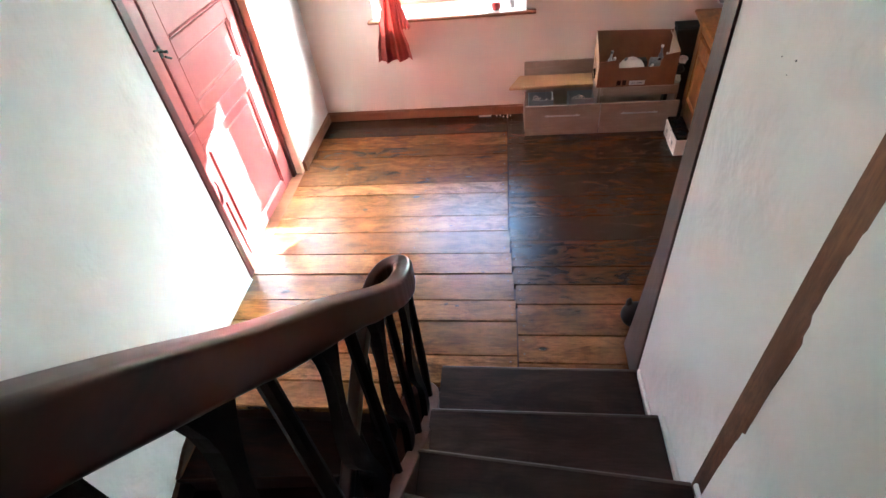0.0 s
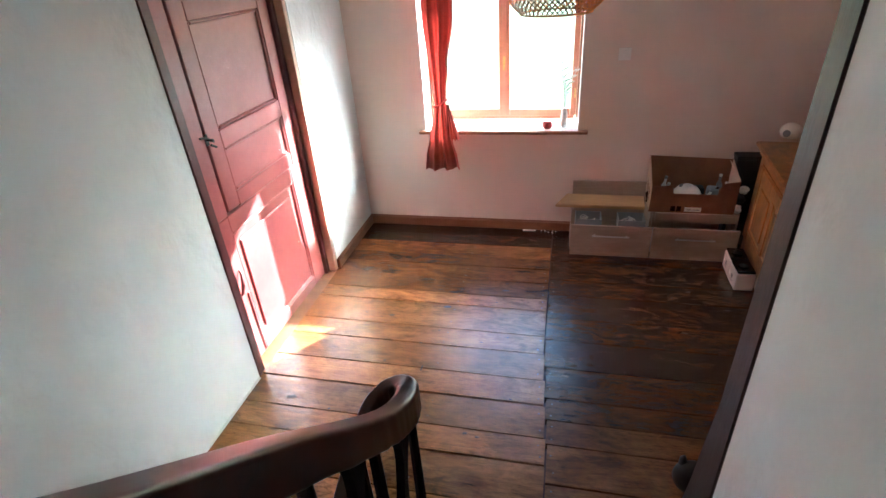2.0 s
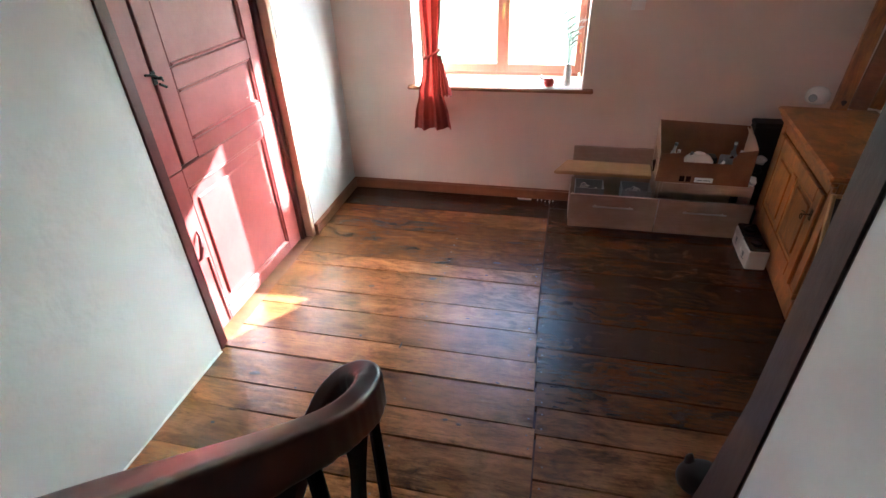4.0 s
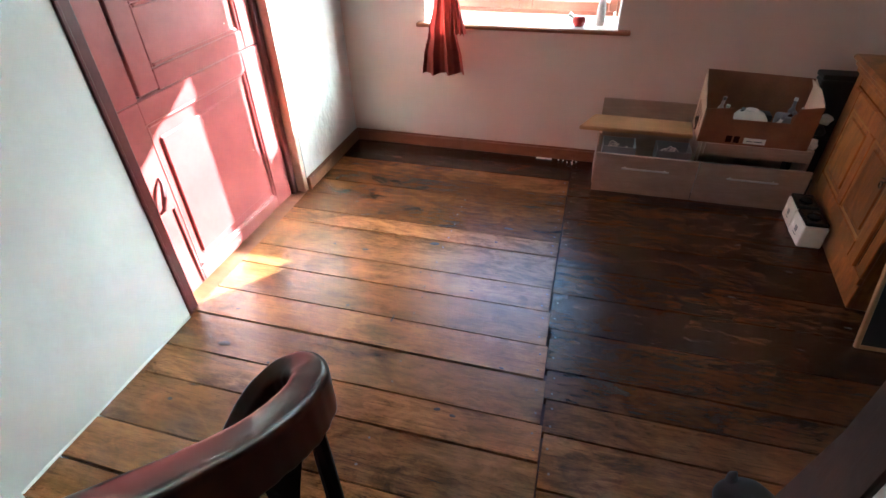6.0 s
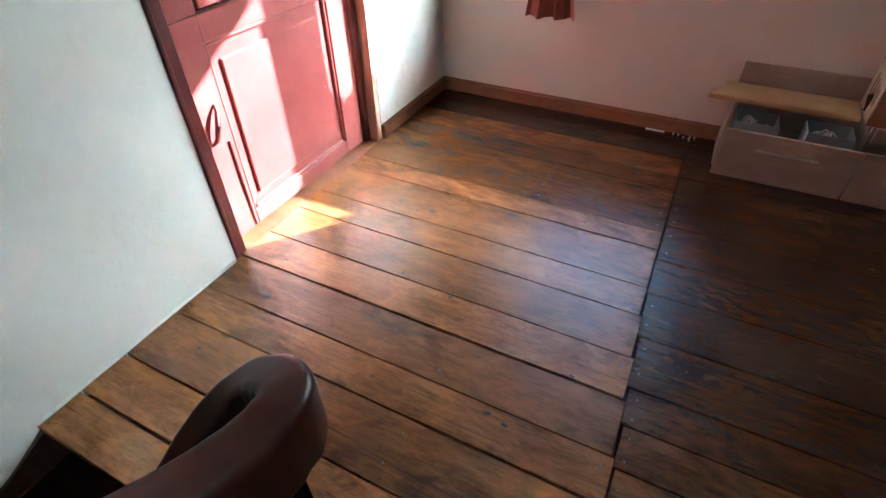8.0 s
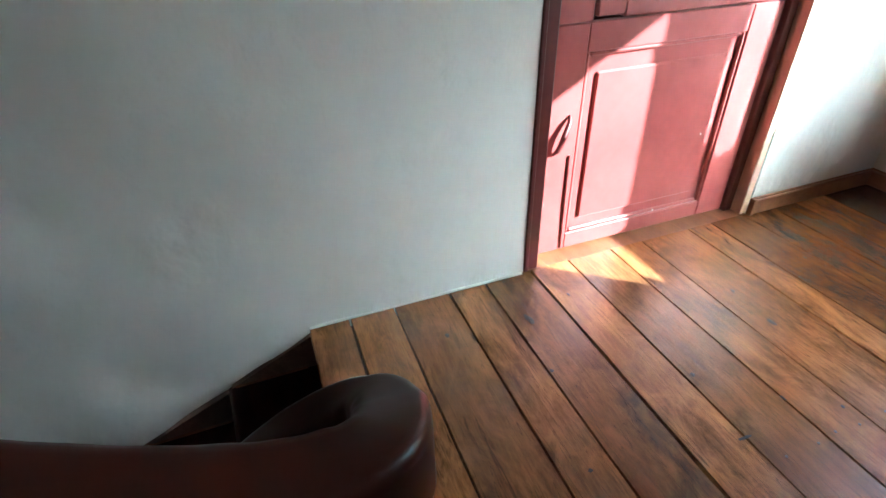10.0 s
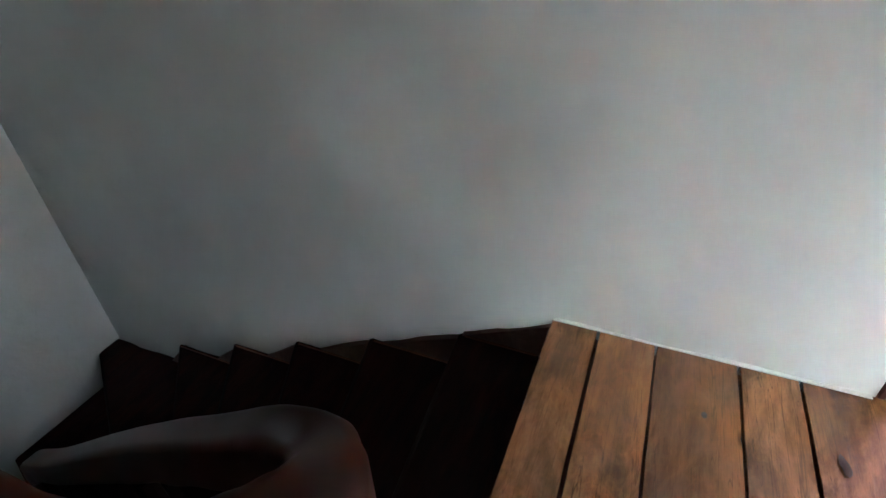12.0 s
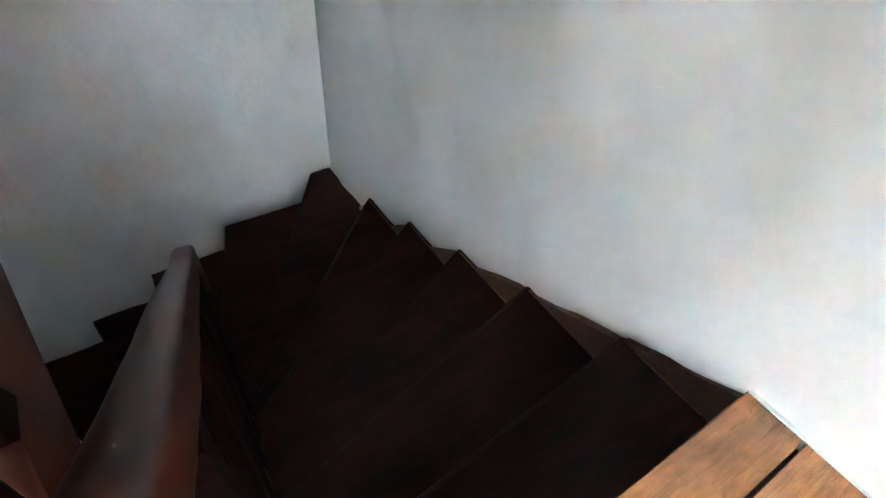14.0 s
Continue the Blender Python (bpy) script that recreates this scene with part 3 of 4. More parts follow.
def build_stairs_up():
    st = thing("staircase_up", (0, 0, 0), "dark brown wooden staircase going up beside the white partition wall", "staircase")
    ys = [-2.95, -3.275, -3.53, -3.75, -3.95, -4.15, -4.35, -4.55, -4.75, -4.95]
    for k, y in enumerate(ys):
        z = RISE * (k + 1)
        nxt = ys[k + 1] if k + 1 < len(ys) else WY0
        slant = (0.0, 0.0, 0.25, 0.55, 0.85, 1.2, 1.5, 1.8, 2.1, 2.4)[k]
        slant2 = (0.0, 0.25, 0.55, 0.85, 1.2, 1.5, 1.8, 2.1, 2.4, 2.7)[k]
        pts = [(1.335, y - 0.0), (RX - 0.017, y - slant * 0.3), (RX - 0.017, nxt - slant2 * 0.3 - 0.02), (1.335, nxt - 0.02)]
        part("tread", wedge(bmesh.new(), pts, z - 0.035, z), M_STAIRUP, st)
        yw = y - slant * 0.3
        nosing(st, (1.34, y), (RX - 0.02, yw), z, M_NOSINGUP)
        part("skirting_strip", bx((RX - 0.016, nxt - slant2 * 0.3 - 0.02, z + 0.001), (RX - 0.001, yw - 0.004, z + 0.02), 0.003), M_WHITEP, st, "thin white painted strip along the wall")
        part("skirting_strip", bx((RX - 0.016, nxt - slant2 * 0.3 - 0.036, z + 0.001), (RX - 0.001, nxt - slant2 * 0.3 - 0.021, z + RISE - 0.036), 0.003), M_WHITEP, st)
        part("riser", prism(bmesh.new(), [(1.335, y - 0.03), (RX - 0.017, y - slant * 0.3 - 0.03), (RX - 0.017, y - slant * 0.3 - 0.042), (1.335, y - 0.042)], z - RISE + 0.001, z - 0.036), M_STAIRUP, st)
    return st


RAIL_UP = [(1.30, -5.30, 2.95), (1.30, -4.60, 2.32), (1.30, -4.16, 1.93), (1.30, -3.92, 1.70), (1.30, -3.68, 1.485), (1.30, -3.47, 1.285), (1.299, -3.36, 1.184), (1.297, -3.27, 1.106), (1.295, -3.19, 1.048), (1.292, -3.12, 1.012)]
RAIL_TURN = [(1.281, -3.066, 0.993), (1.255, -3.036, 0.978), (1.218, -3.026, 0.958), (1.178, -3.034, 0.933), (1.147, -3.064, 0.900)]
RAIL_DOWN = [(1.133, -3.125, 0.865), (1.122, -3.21, 0.800), (1.108, -3.34, 0.705), (1.095, -3.52, 0.570), (1.072, -3.82, 0.335), (1.055, -4.03, 0.185), (1.050, -4.10, 0.100), (1.046, -4.13, -0.02)]


def sweep(bm, path, hw, top, bottom, rnd=0.35, wob=0.0, seed=0.0, slim=None):
    """A moulded board swept along path (its top's middle): half width hw, from top down to bottom, with rounded corners."""
    sec = []
    n = 5
    h = top - bottom
    r = min(hw, h / 2) * rnd
    for cx, cz, a0 in ((hw - r, top - r, 0), (-hw + r, top - r, 90), (-hw + r, bottom + r, 180), (hw - r, bottom + r, 270)):
        for k in range(n):
            a = radians(a0 + 90 * k / (n - 1))
            sec.append((cx + r * math.cos(a), cz + r * math.sin(a)))
    rings = []
    for i, p in enumerate(path):
        d = path[min(i + 1, len(path) - 1)] - path[max(i - 1, 0)]
        d.z = 0
        d.normalize()
        side = Vector((d.y, -d.x, 0))
        w = 1 + wob * noise.noise((i * 0.31 + seed, 0, 0))
        if slim:
            w *= 1 - slim[1] * min(1, max(0, (i - slim[0]) / 12))
        rings.append([bm.verts.new(p + side * (x * w) + Vector((0, 0, z * w))) for x, z in sec])
    m = len(sec)
    for a, b in zip(rings, rings[1:]):
        for k in range(m):
            bm.faces.new((a[k], a[(k + 1) % m], b[(k + 1) % m], b[k]))
    bm.faces.new(rings[0])
    bm.faces.new(rings[-1])
    bmesh.ops.recalc_face_normals(bm, faces=bm.faces)
    return bm


def build_rail():
    O = Vector((1.23, -3.0, 0))
    ra = thing("stair_railing", O, "dark reddish brown wooden stair railing turning round the narrow well", "railing")
    path = [p - O for p in smooth_path(RAIL_UP + RAIL_TURN + RAIL_DOWN, 8)]
    part("handrail", sweep(bmesh.new(), path, 0.034, 0.0, -0.115, 0.46, 0.05, slim=(len(RAIL_UP) * 8 + 16, 0.34)), M_RAIL, ra, "worn dark red varnished handrail", True)
    part("string_board", sweep(bmesh.new(), [p + Vector((0.02, 0, -0.84)) for p in path], 0.026, 0.0, -0.30, 0.3), M_STRINGTOP, ra, "worn brown string board under the balusters", True)

    def under(path, y, leg):
        best = min((p for i, p in enumerate(path) if (i < len(RAIL_UP) * 8) == (leg == "up")), key=lambda p: abs(p.y + O.y - y))
        return best
    ys_up = [-3.10, -3.24, -3.38, -3.52, -3.66, -3.80, -3.94, -4.08, -4.22, -4.36, -4.50]
    ys_dn = [-3.16, -3.31, -3.46, -3.61, -3.76, -3.91, -4.06, -4.21]
    for leg, ys in (("up", ys_up), ("down", ys_dn)):
        for k, y in enumerate(ys):
            c = under(path, y, leg)
            top, bot = c.z - 0.09, c.z - 0.85
            q = under(path, y - 0.06, leg)
            slope = (q.z - c.z) / (q.y - c.y) if abs(q.y - c.y) > 0.01 else 0.0
            bm = bmesh.new()
            if k % 2 == 0:
                tube(bm, [(c.x, c.y, bot), (c.x, c.y, bot + 0.3), (c.x, c.y, top)], [0.016, 0.019, 0.015], 8)
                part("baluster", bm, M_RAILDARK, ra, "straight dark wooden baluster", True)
            else:
                L, Rr = [], []
                n = 20
                for j in range(n + 1):
                    f = j / n
                    z = bot + (top - bot) * f
                    mid = 0.030 * math.sin(f * 2 * math.pi * 1.25 + 0.4)
                    w = 0.024 + 0.008 * math.cos(f * 4 * math.pi) + 0.014 * max(0, f - 0.88) / 0.12
                    e = f ** 6
                    L.append((c.y + mid - w, z + e * slope * (mid - w)))
                    Rr.append((c.y + mid + w, z + e * slope * (mid + w)))
                prism(bm, L + list(reversed(Rr)), c.x - 0.013, c.x + 0.013, "x")
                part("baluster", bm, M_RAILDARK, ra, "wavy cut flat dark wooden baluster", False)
    return ra


def build_door():
    d = thing("door_1", (0, -1.59, 0), "closed dark red painted panelled wooden door with an iron latch", "door")
    d["kind"] = "structure"
    X = -0.075
    y0, y1 = -0.53, 0.53
    H = 2.03

    def P(name, lo, hi, m=M_RED, bev=0.004, label=""):
        return part(name, bx(lo, hi, bev), m, d, label)
    P("stile", (X - 0.04, y0, 0.008), (X, -0.36, 0.945))
    P("stile", (X - 0.04, y0, 0.947), (X, -0.352, H))
    P("stile", (X - 0.04, -0.334, 0.960), (X - 0.002, -0.222, H))
    P("stile", (X - 0.04, 0.375, 0.008), (X, y1, 0.945))
    P("stile", (X - 0.04, 0.422, 0.951), (X, y1, H))
    for a, b, lo, hi in ((0.008, 0.085, -0.36, 0.375), (0.845, 0.945, -0.36, 0.375), (0.951, 1.04, -0.222, 0.422), (1.288, 1.39, -0.222, 0.422), (1.92, H, -0.222, 0.422)):
        P("rail", (X - 0.04, lo, a), (X - 0.001, hi, b))
    part("groove", bx((X - 0.041, -0.352, 0.951), (X - 0.022, -0.334, H)), M_DARKRED, d)
    for z0, z1, a, b in ((0.085, 0.845, -0.36, 0.375), (1.04, 1.288, -0.222, 0.422), (1.39, 1.92, -0.222, 0.422)):
        bm = bmesh.new()
        box(bm, (X - 0.032, a, z0), (X - 0.020, b, z1))
        if z0 < 0.5:
            box(bm, (X - 0.021, a + 0.06, z0 + 0.06), (X - 0.008, b - 0.06, z1 - 0.075), 0.007)
        part("panel", bm, M_RED, d)
        bm = bmesh.new()
        for lo, hi in (((a, z0), (a + .018, z1)), ((b - .018, z0), (b, z1)), ((a + .018, z0), (b - .018, z0 + .018)), ((a + .018, z1 - .018), (b - .018, z1))):
            box(bm, (X - 0.022, lo[0] + 0.0005, lo[1] + 0.0005), (X - 0.005, hi[0] - 0.0005, hi[1] - 0.0005), 0.006)
        part("moulding", bm, M_RED, d)
    # iron latch beside the groove
    bm = bmesh.new()
    box(bm, (X, -0.358, 1.345), (X + 0.005, -0.330, 1.405), 0.003)
    tube(bm, [(X + 0.004, -0.345, 1.375), (X + 0.035, -0.345, 1.375)], 0.006, 10)
    lathe(bm, [(0.003, 0), (0.010, 0.003), (0.012, 0.009), (0.007, 0.014)], 12, (X + 0.035, -0.345, 1.368))
    tube(bm, [(X + 0.012, -0.40, 1.40), (X + 0.02, -0.36, 1.392), (X + 0.012, -0.305, 1.355)], 0.005, 8)
    tube(bm, [(X + 0.010, -0.33, 1.345), (X + 0.016, -0.30, 1.325)], 0.006, 8)
    part("latch", bm, M_IRON, d, "old black iron thumb latch", True)
    # curved pull low on the stile
    bm = bmesh.new()
    tube(bm, [(X + 0.002, -0.405, 0.625), (X + 0.020, -0.415, 0.605), (X + 0.030, -0.437, 0.555), (X + 0.024, -0.455, 0.50), (X + 0.002, -0.462, 0.475)], [0.005, 0.009, 0.012, 0.010, 0.006], 10)
    part("pull_handle", bm, M_DARKRED, d, "curved dark red painted iron pull", True)
    bm = bmesh.new()
    tube(bm, [(X + 0.004, -0.385, 0.46), (X + 0.006, -0.383, 0.24), (X + 0.003, -0.377, 0.02)], 0.006, 6)
    part("edge_bead", bm, M_RED, d)
    for y, z in ((0.27, 0.44), (0.10, 0.10), (0.30, 1.10)):
        part("nail_head", lathe(bmesh.new(), [(0.004, 0), (0.003, 0.002)], 8, (0, 0, 0)), M_WHITEP, d).matrix_basis = pose(X + 0.001, y, z, 0, 90, 0)
    f = thing("door_frame", (0, -1.59, 0), "dark red painted wooden door frame in the white wall, shade added to its colour", "door frame")
    f["kind"] = "structure"
    part("jamb", bx((-0.14, -0.598, 0), (0.004, -0.532, 2.12), 0.006), M_DARKRED, f)
    part("bead", bx((0.004, -0.598, 0), (0.010, -0.580, 2.12), 0.003), M_DARKRED, f)
    part("jamb", bx((-0.14, 0.532, 0), (-0.055, 0.582, 2.12), 0.006), M_DARKRED, f)
    part("reveal", bx((-0.14, 0.5825, 0), (-0.002, 0.622, 2.12), 0.004), M_CREAM, f, "cream painted reveal beside the door")
    part("head", bx((-0.14, -0.531, 2.035), (-0.0, 0.531, 2.12), 0.006), M_DARKRED, f)


def build_window():
    Y = 0.10
    w = thing("window_1", (1.204, Y, 0.905), "red painted wooden casement window with two sashes, sunlit from outside", "window")
    w["kind"] = "structure"
    W, H = 0.604, 1.14

    def P(name, lo, hi, m=M_WINRED, bev=0.004):
        return part(name, bx(lo, hi, bev), m, w)
    P("frame_side", (-W, -0.02, 0), (-W + 0.03, 0.05, H))
    P("frame_side", (W - 0.016, -0.02, 0), (W, 0.028, H))
    P("frame_bottom", (-W + 0.031, -0.02, 0), (W - 0.031, 0.05, 0.028))
    P("frame_top", (-W + 0.031, -0.02, H - 0.03), (W - 0.031, 0.05, H))
    for a, b in ((-W + 0.032, 0.016), (0.018, W - 0.032)):
        sash = P("sash_bottom", (a + 0.043, -0.035, 0.03), (b - (0.043 if a < -0.1 else 0.031), 0.01, 0.085))
        P("sash_stile", (a, -0.035, 0.03), (a + 0.042, 0.01, H - 0.032))
        P("sash_stile", (b - (0.042 if a < -0.1 else 0.030), -0.035, 0.03), (b + (0 if a < -0.1 else 0.014), 0.01, H - 0.032))
        P("sash_top", (a + 0.043, -0.035, H - 0.075), (b - (0.043 if a < -0.1 else 0.031), 0.01, H - 0.032))
        g = part("pane", bx((a + 0.043, -0.014, 0.086), (b - (0.043 if a < -0.1 else 0.031), -0.010, H - 0.076)), M_GLASS, w, "clear window pane")
        g.visible_shadow = False
    # Deep post outside the sashes, added to keep a streak of sun off the door.
    P("mullion", (-0.030, 0.0105, 0.030), (0.062, 0.095, H - 0.031))
    P("cover_strip", (0.004, -0.042, 0.032), (0.030, -0.036, H - 0.034), bev=0.002)
    bm = bmesh.new()
    box(bm, (0.008, -0.048, 0.44), (0.026, -0.043, 0.50), 0.002)
    tube(bm, [(0.017, -0.046, 0.47), (0.017, -0.075, 0.47)], 0.006, 8)
    tube(bm, [(0.017, -0.073, 0.475), (0.017, -0.076, 0.44), (0.017, -0.073, 0.40)], [0.008, 0.009, 0.006], 8)
    part("window_handle", bm, M_BRASS, w, "small brass casement handle", True)
    for z in (0.17, 1.0):
        part("hinge", tube(bmesh.new(), [(W - 0.034, -0.040, z), (W - 0.034, -0.040, z + 0.07)], 0.006, 8), M_BRASS, w, "", True)
    struct("window_sill", bx((0.597, YN - 0.035, 0.856), (1.810, 0.078, 0.885), 0.004), M_WHITEP, label="white painted window sill with sunlit top")
    struct("sill_edge", bx((0.545, YN - 0.055, 0.857), (1.885, YN - 0.036, 0.882), 0.006), M_SKIRT, label="brown wooden front edge of the window sill")
    for x0, x1 in ((0.546, 0.596), (1.811, 1.884)):
        struct("sill_ear", bx((x0, YN - 0.0355, 0.858), (x1, YN - 0.001, 0.881), 0.003), M_SKIRT)


def build_curtain():
    c = thing("curtain", (0.752, -0.29, 0.60), "red cotton curtain gathered with a tasselled tieback beside the window", "curtain")
    prof = [(0.0, -0.145, 0.145), (0.10, -0.132, 0.132), (0.25, -0.098, 0.098), (0.42, -0.055, 0.068), (0.52, -0.036, 0.060), (0.60, -0.042, 0.068), (0.80, -0.06, 0.09), (1.15, -0.088, 0.15), (1.60, -0.10, 0.20)]
    bm = bmesh.new()
    n = 56
    rows = []
    for r in range(41):
        z = 1.60 * r / 40
        for (za, la, ra_), (zb, lb, rb) in zip(prof, prof[1:]):
            if za <= z <= zb:
                f = (z - za) / (zb - za)
                f = f * f * (3 - 2 * f)
                lo, hi = la + (lb - la) * f, ra_ + (rb - ra_) * f
                break
        depth = 0.012 + 0.11 * (hi - lo)
        row = []
        for k in range(n + 1):
            u = k / n
            x = lo + (hi - lo) * u
            y = depth * (math.sin(u * 2 * math.pi * 2.6 + 0.9 * math.sin(z * 2.2)) * 0.75 + 0.22 * math.sin(u * 2 * math.pi * 6 + z * 1.5))
            row.append(bm.verts.new((x, y, z - 0.012 * (1 - u) * (r == 0))))
        rows.append(row)
    for a, b in zip(rows, rows[1:]):
        for k in range(n):
            bm.faces.new((a[k], a[k + 1], b[k + 1], b[k]))
    bmesh.ops.solidify(bm, geom=bm.faces[:], thickness=0.002)
    bmesh.ops.recalc_face_normals(bm, faces=bm.faces)
    part("cloth", bm, M_CURTAIN, c, "folded red cotton cloth", True)
    bm = bmesh.new()
    ring = [(0.015 + 0.055 * math.cos(a), 0.035 * math.sin(a), 0.53 + 0.03 * math.cos(a)) for a in [2 * math.pi * k / 16 for k in range(17)]]
    tube(bm, ring, 0.009, 8, cap=False)
    part("tieback", bm, M_CURTAIN, c, "red cord tieback", True)
    # frilled tail of the tieback
    bm = bmesh.new()
    rows = []
    for r in range(13):
        f = r / 12
        z, w, x0 = 0.53 - 0.27 * f, 0.02 + 0.050 * f, 0.075 + 0.035 * f
        rows.append([bm.verts.new((x0 + w * (k / 14 - 0.5) * 2 * 0.75, -0.03 + 0.010 * math.sin(k * 1.7 + f * 3) - 0.01 * f, z - 0.012 * (k % 3 == 0) * f)) for k in range(15)])
    for a, b in zip(rows, rows[1:]):
        for k in range(14):
            bm.faces.new((a[k], a[k + 1], b[k + 1], b[k]))
    bmesh.ops.solidify(bm, geom=bm.faces[:], thickness=0.002)
    part("frill", bm, M_CURTAIN, c, "loose frilled end of the tieback", True)
    for r in range(1):
        part("rod_ring", tube(bmesh.new(), [(0.05 + 0.02 * math.cos(a), 0.02 * math.sin(a), 1.62) for a in [2 * math.pi * k / 12 for k in range(13)]], 0.003, 6, cap=False), M_BRASS, c, "", True)
    rod = thing("curtain_rod", (1.2, -0.29, 2.215), "brown wooden curtain rod above the window", "curtain rod")
    part("rod", tube(bmesh.new(), [(-0.85, 0, 0), (0.85, 0, 0)], 0.012, 12), M_SKIRT, rod, "", True)
    for x in (-0.75, 0.75):
        part("bracket", bx((x - 0.01, 0.0125, -0.02), (x + 0.01, 0.143, 0.02), 0.003), M_SKIRT, rod)


def build_sill_things():
    m = thing("mug", (1.575, YN + 0.02, 0.886), "small red and white ceramic pot on the window sill", "pot")
    part("bowl", lathe(bmesh.new(), [(0.022, 0), (0.034, 0.008), (0.040, 0.028), (0.036, 0.048), (0.026, 0.060), (0.022, 0.058)], 24), M_REDC, m, "round red glazed bowl", True)
    part("spout", tube(bmesh.new(), [(-0.030, 0, 0.045), (-0.050, -0.005, 0.062), (-0.062, -0.006, 0.070)], [0.010, 0.012, 0.016], 10), M_WHITEC, m, "white glazed spout", True)
    part("foot", lathe(bmesh.new(), [(0.024, 0.0), (0.024, 0.004)], 20, (0, 0, -0.0015)), M_WHITEC, m)
    v = thing("vase", (1.70, YN + 0.06, 0.886), "narrow white ceramic vase with pale dried stems on the sill", "vase")
    part("body", lathe(bmesh.new(), [(0.022, 0), (0.026, 0.02), (0.026, 0.10), (0.020, 0.13), (0.024, 0.15), (0.018, 0.149)], 20), M_WHITEC, v, "white ceramic body", True)
    rnd = random.Random(3)
    for k in range(7):
        a, l = rnd.uniform(-0.5, 0.6), rnd.uniform(0.25, 0.42)
        bm = bmesh.new()
        pts = [(0, 0, 0.12), (0.03 * a, 0.01 * a, 0.12 + l * 0.5), (0.14 * a, 0.02 * a, 0.12 + l)]
        tube(bm, pts, 0.0018, 5)
        for j in range(4):
            f = 0.5 + 0.13 * j
            x, z = 0.14 * a * f * f, 0.12 + l * f
            tube(bm, [(x, 0, z), (x + 0.022, 0.004, z + 0.018), (x + 0.034, 0.002, z + 0.022)], [0.002, 0.006, 0.001], 5)
        part("stem", bm, M_WHITEC, v, "pale dried stem", True)


def drawer_unit(x, label):
    d = thing("drawer_unit", (x, -0.555, 0), label, "drawer unit", group="drawer units under the boxes")
    W = 0.59
    part("front", bx((0.002, 0, 0.004), (W - 0.002, 0.018, 0.262), 0.002), M_GREYOAK, d, "grey oak laminate drawer front")
    bm = bmesh.new()
    tube(bm, [(0.16, -0.022, 0.185), (0.43, -0.022, 0.185)], 0.006, 8)
    for q in (0.18, 0.41):
        tube(bm, [(q, -0.02, 0.185), (q, 0.0, 0.185)], 0.004, 8)
    part("handle", bm, M_STEEL, d, "slim brushed steel bar handle", True)
    part("drawer_side", bx((0.012, 0.0185, 0.02), (0.024, 0.11, 0.22)), M_GREY, d)
    part("drawer_side", bx((W - 0.024, 0.0185, 0.02), (W - 0.012, 0.11, 0.22)), M_GREY, d)
    part("side", bx((0, 0.10, 0.0), (0.016, 0.385, 0.35), 0.001), M_GREYOAK, d)
    part("side", bx((W - 0.016, 0.10, 0.0), (W, 0.385, 0.35), 0.001), M_GREYOAK, d)
    part("back", bx((0.017, 0.372, 0.0), (W - 0.017, 0.385, 0.35)), M_GREYOAK, d)
    part("bottom", bx((0.025, 0.0185, 0.02), (W - 0.025, 0.37, 0.032)), M_GREY, d)
    return d


def build_drawers():
    a = drawer_unit(1.795, "low grey oak laminate drawer unit, drawer pulled out, holding grey trays")
    b = drawer_unit(2.388, "low grey oak laminate drawer unit carrying the cardboard box")
    part("top", bx((0.017, 0.10, 0.334), (0.573, 0.371, 0.35), 0.001), M_GREYOAK, b)
    part("rail", bx((0.017, 0.085, 0.278), (0.573, 0.099, 0.35), 0.001), M_GREYOAK, b)
    rnd = random.Random(8)
    for x0 in (0.03, 0.345):
        t = thing("tray", (1.795 + x0, -0.525, 0.20), "open grey plastic tray holding pale clutter", "tray", group="trays in the drawer")
        w, dd, h = 0.195, 0.15, 0.10
        part("base", bx((0, 0, 0), (w, dd, 0.004)), M_GREY, t)
        for lo, hi in (((0, 0, .0045), (w, .004, h)), ((0, dd - .004, .0045), (w, dd, h)), ((0, .0045, .0045), (.004, dd - .0045, h)), ((w - .004, .0045, .0045), (w, dd - .0045, h))):
            part("wall", bx(lo, hi, 0.001), M_GREYP, t)
        for k in range(6):
            q = Vector((rnd.uniform(0.04, w - 0.05), rnd.uniform(0.04, dd - 0.04), 0.012))
            a_ = rnd.uniform(0, 3)
            item = thing("cable_end", Vector((1.795 + x0, -0.525, 0.20)) + q, "short coil of pale plastic cable", "cable", rz=math.degrees(a_), group="clutter in the trays")
            bm = bmesh.new()
            tube(bm, smooth_path([(-0.03, 0, 0.0), (-0.01, 0.012, 0.03 + 0.01 * k), (0.015, -0.008, 0.05 + 0.006 * k), (0.032, 0.004, 0.045)], 4), 0.004, 6)
            part("cord", bm, M_WHITEC, item, "", True)
    b1 = thing("board", (1.66, -0.545, 0.352), "pale varnished wooden shelf board lying across the drawer unit", "board", rz=0.5)
    bm = bmesh.new()
    prism(bm, [(0.01, 0.11), (0.670, 0.105), (0.685, 0.305), (0.10, 0.325)], 0.0, 0.026)
    bmesh.ops.bevel(bm, geom=bm.edges[:], offset=0.004, segments=2, affect="EDGES")
    part("plank", bm, M_LIGHTWOOD, b1)
    b2 = thing("board", (1.80, -0.172, 0.352), "grey laminate board standing upright against the wall", "board")
    part("panel", bx((0, -0.005, 0), (0.575, 0.011, 0.118), 0.002), M_GREYOAK, b2)


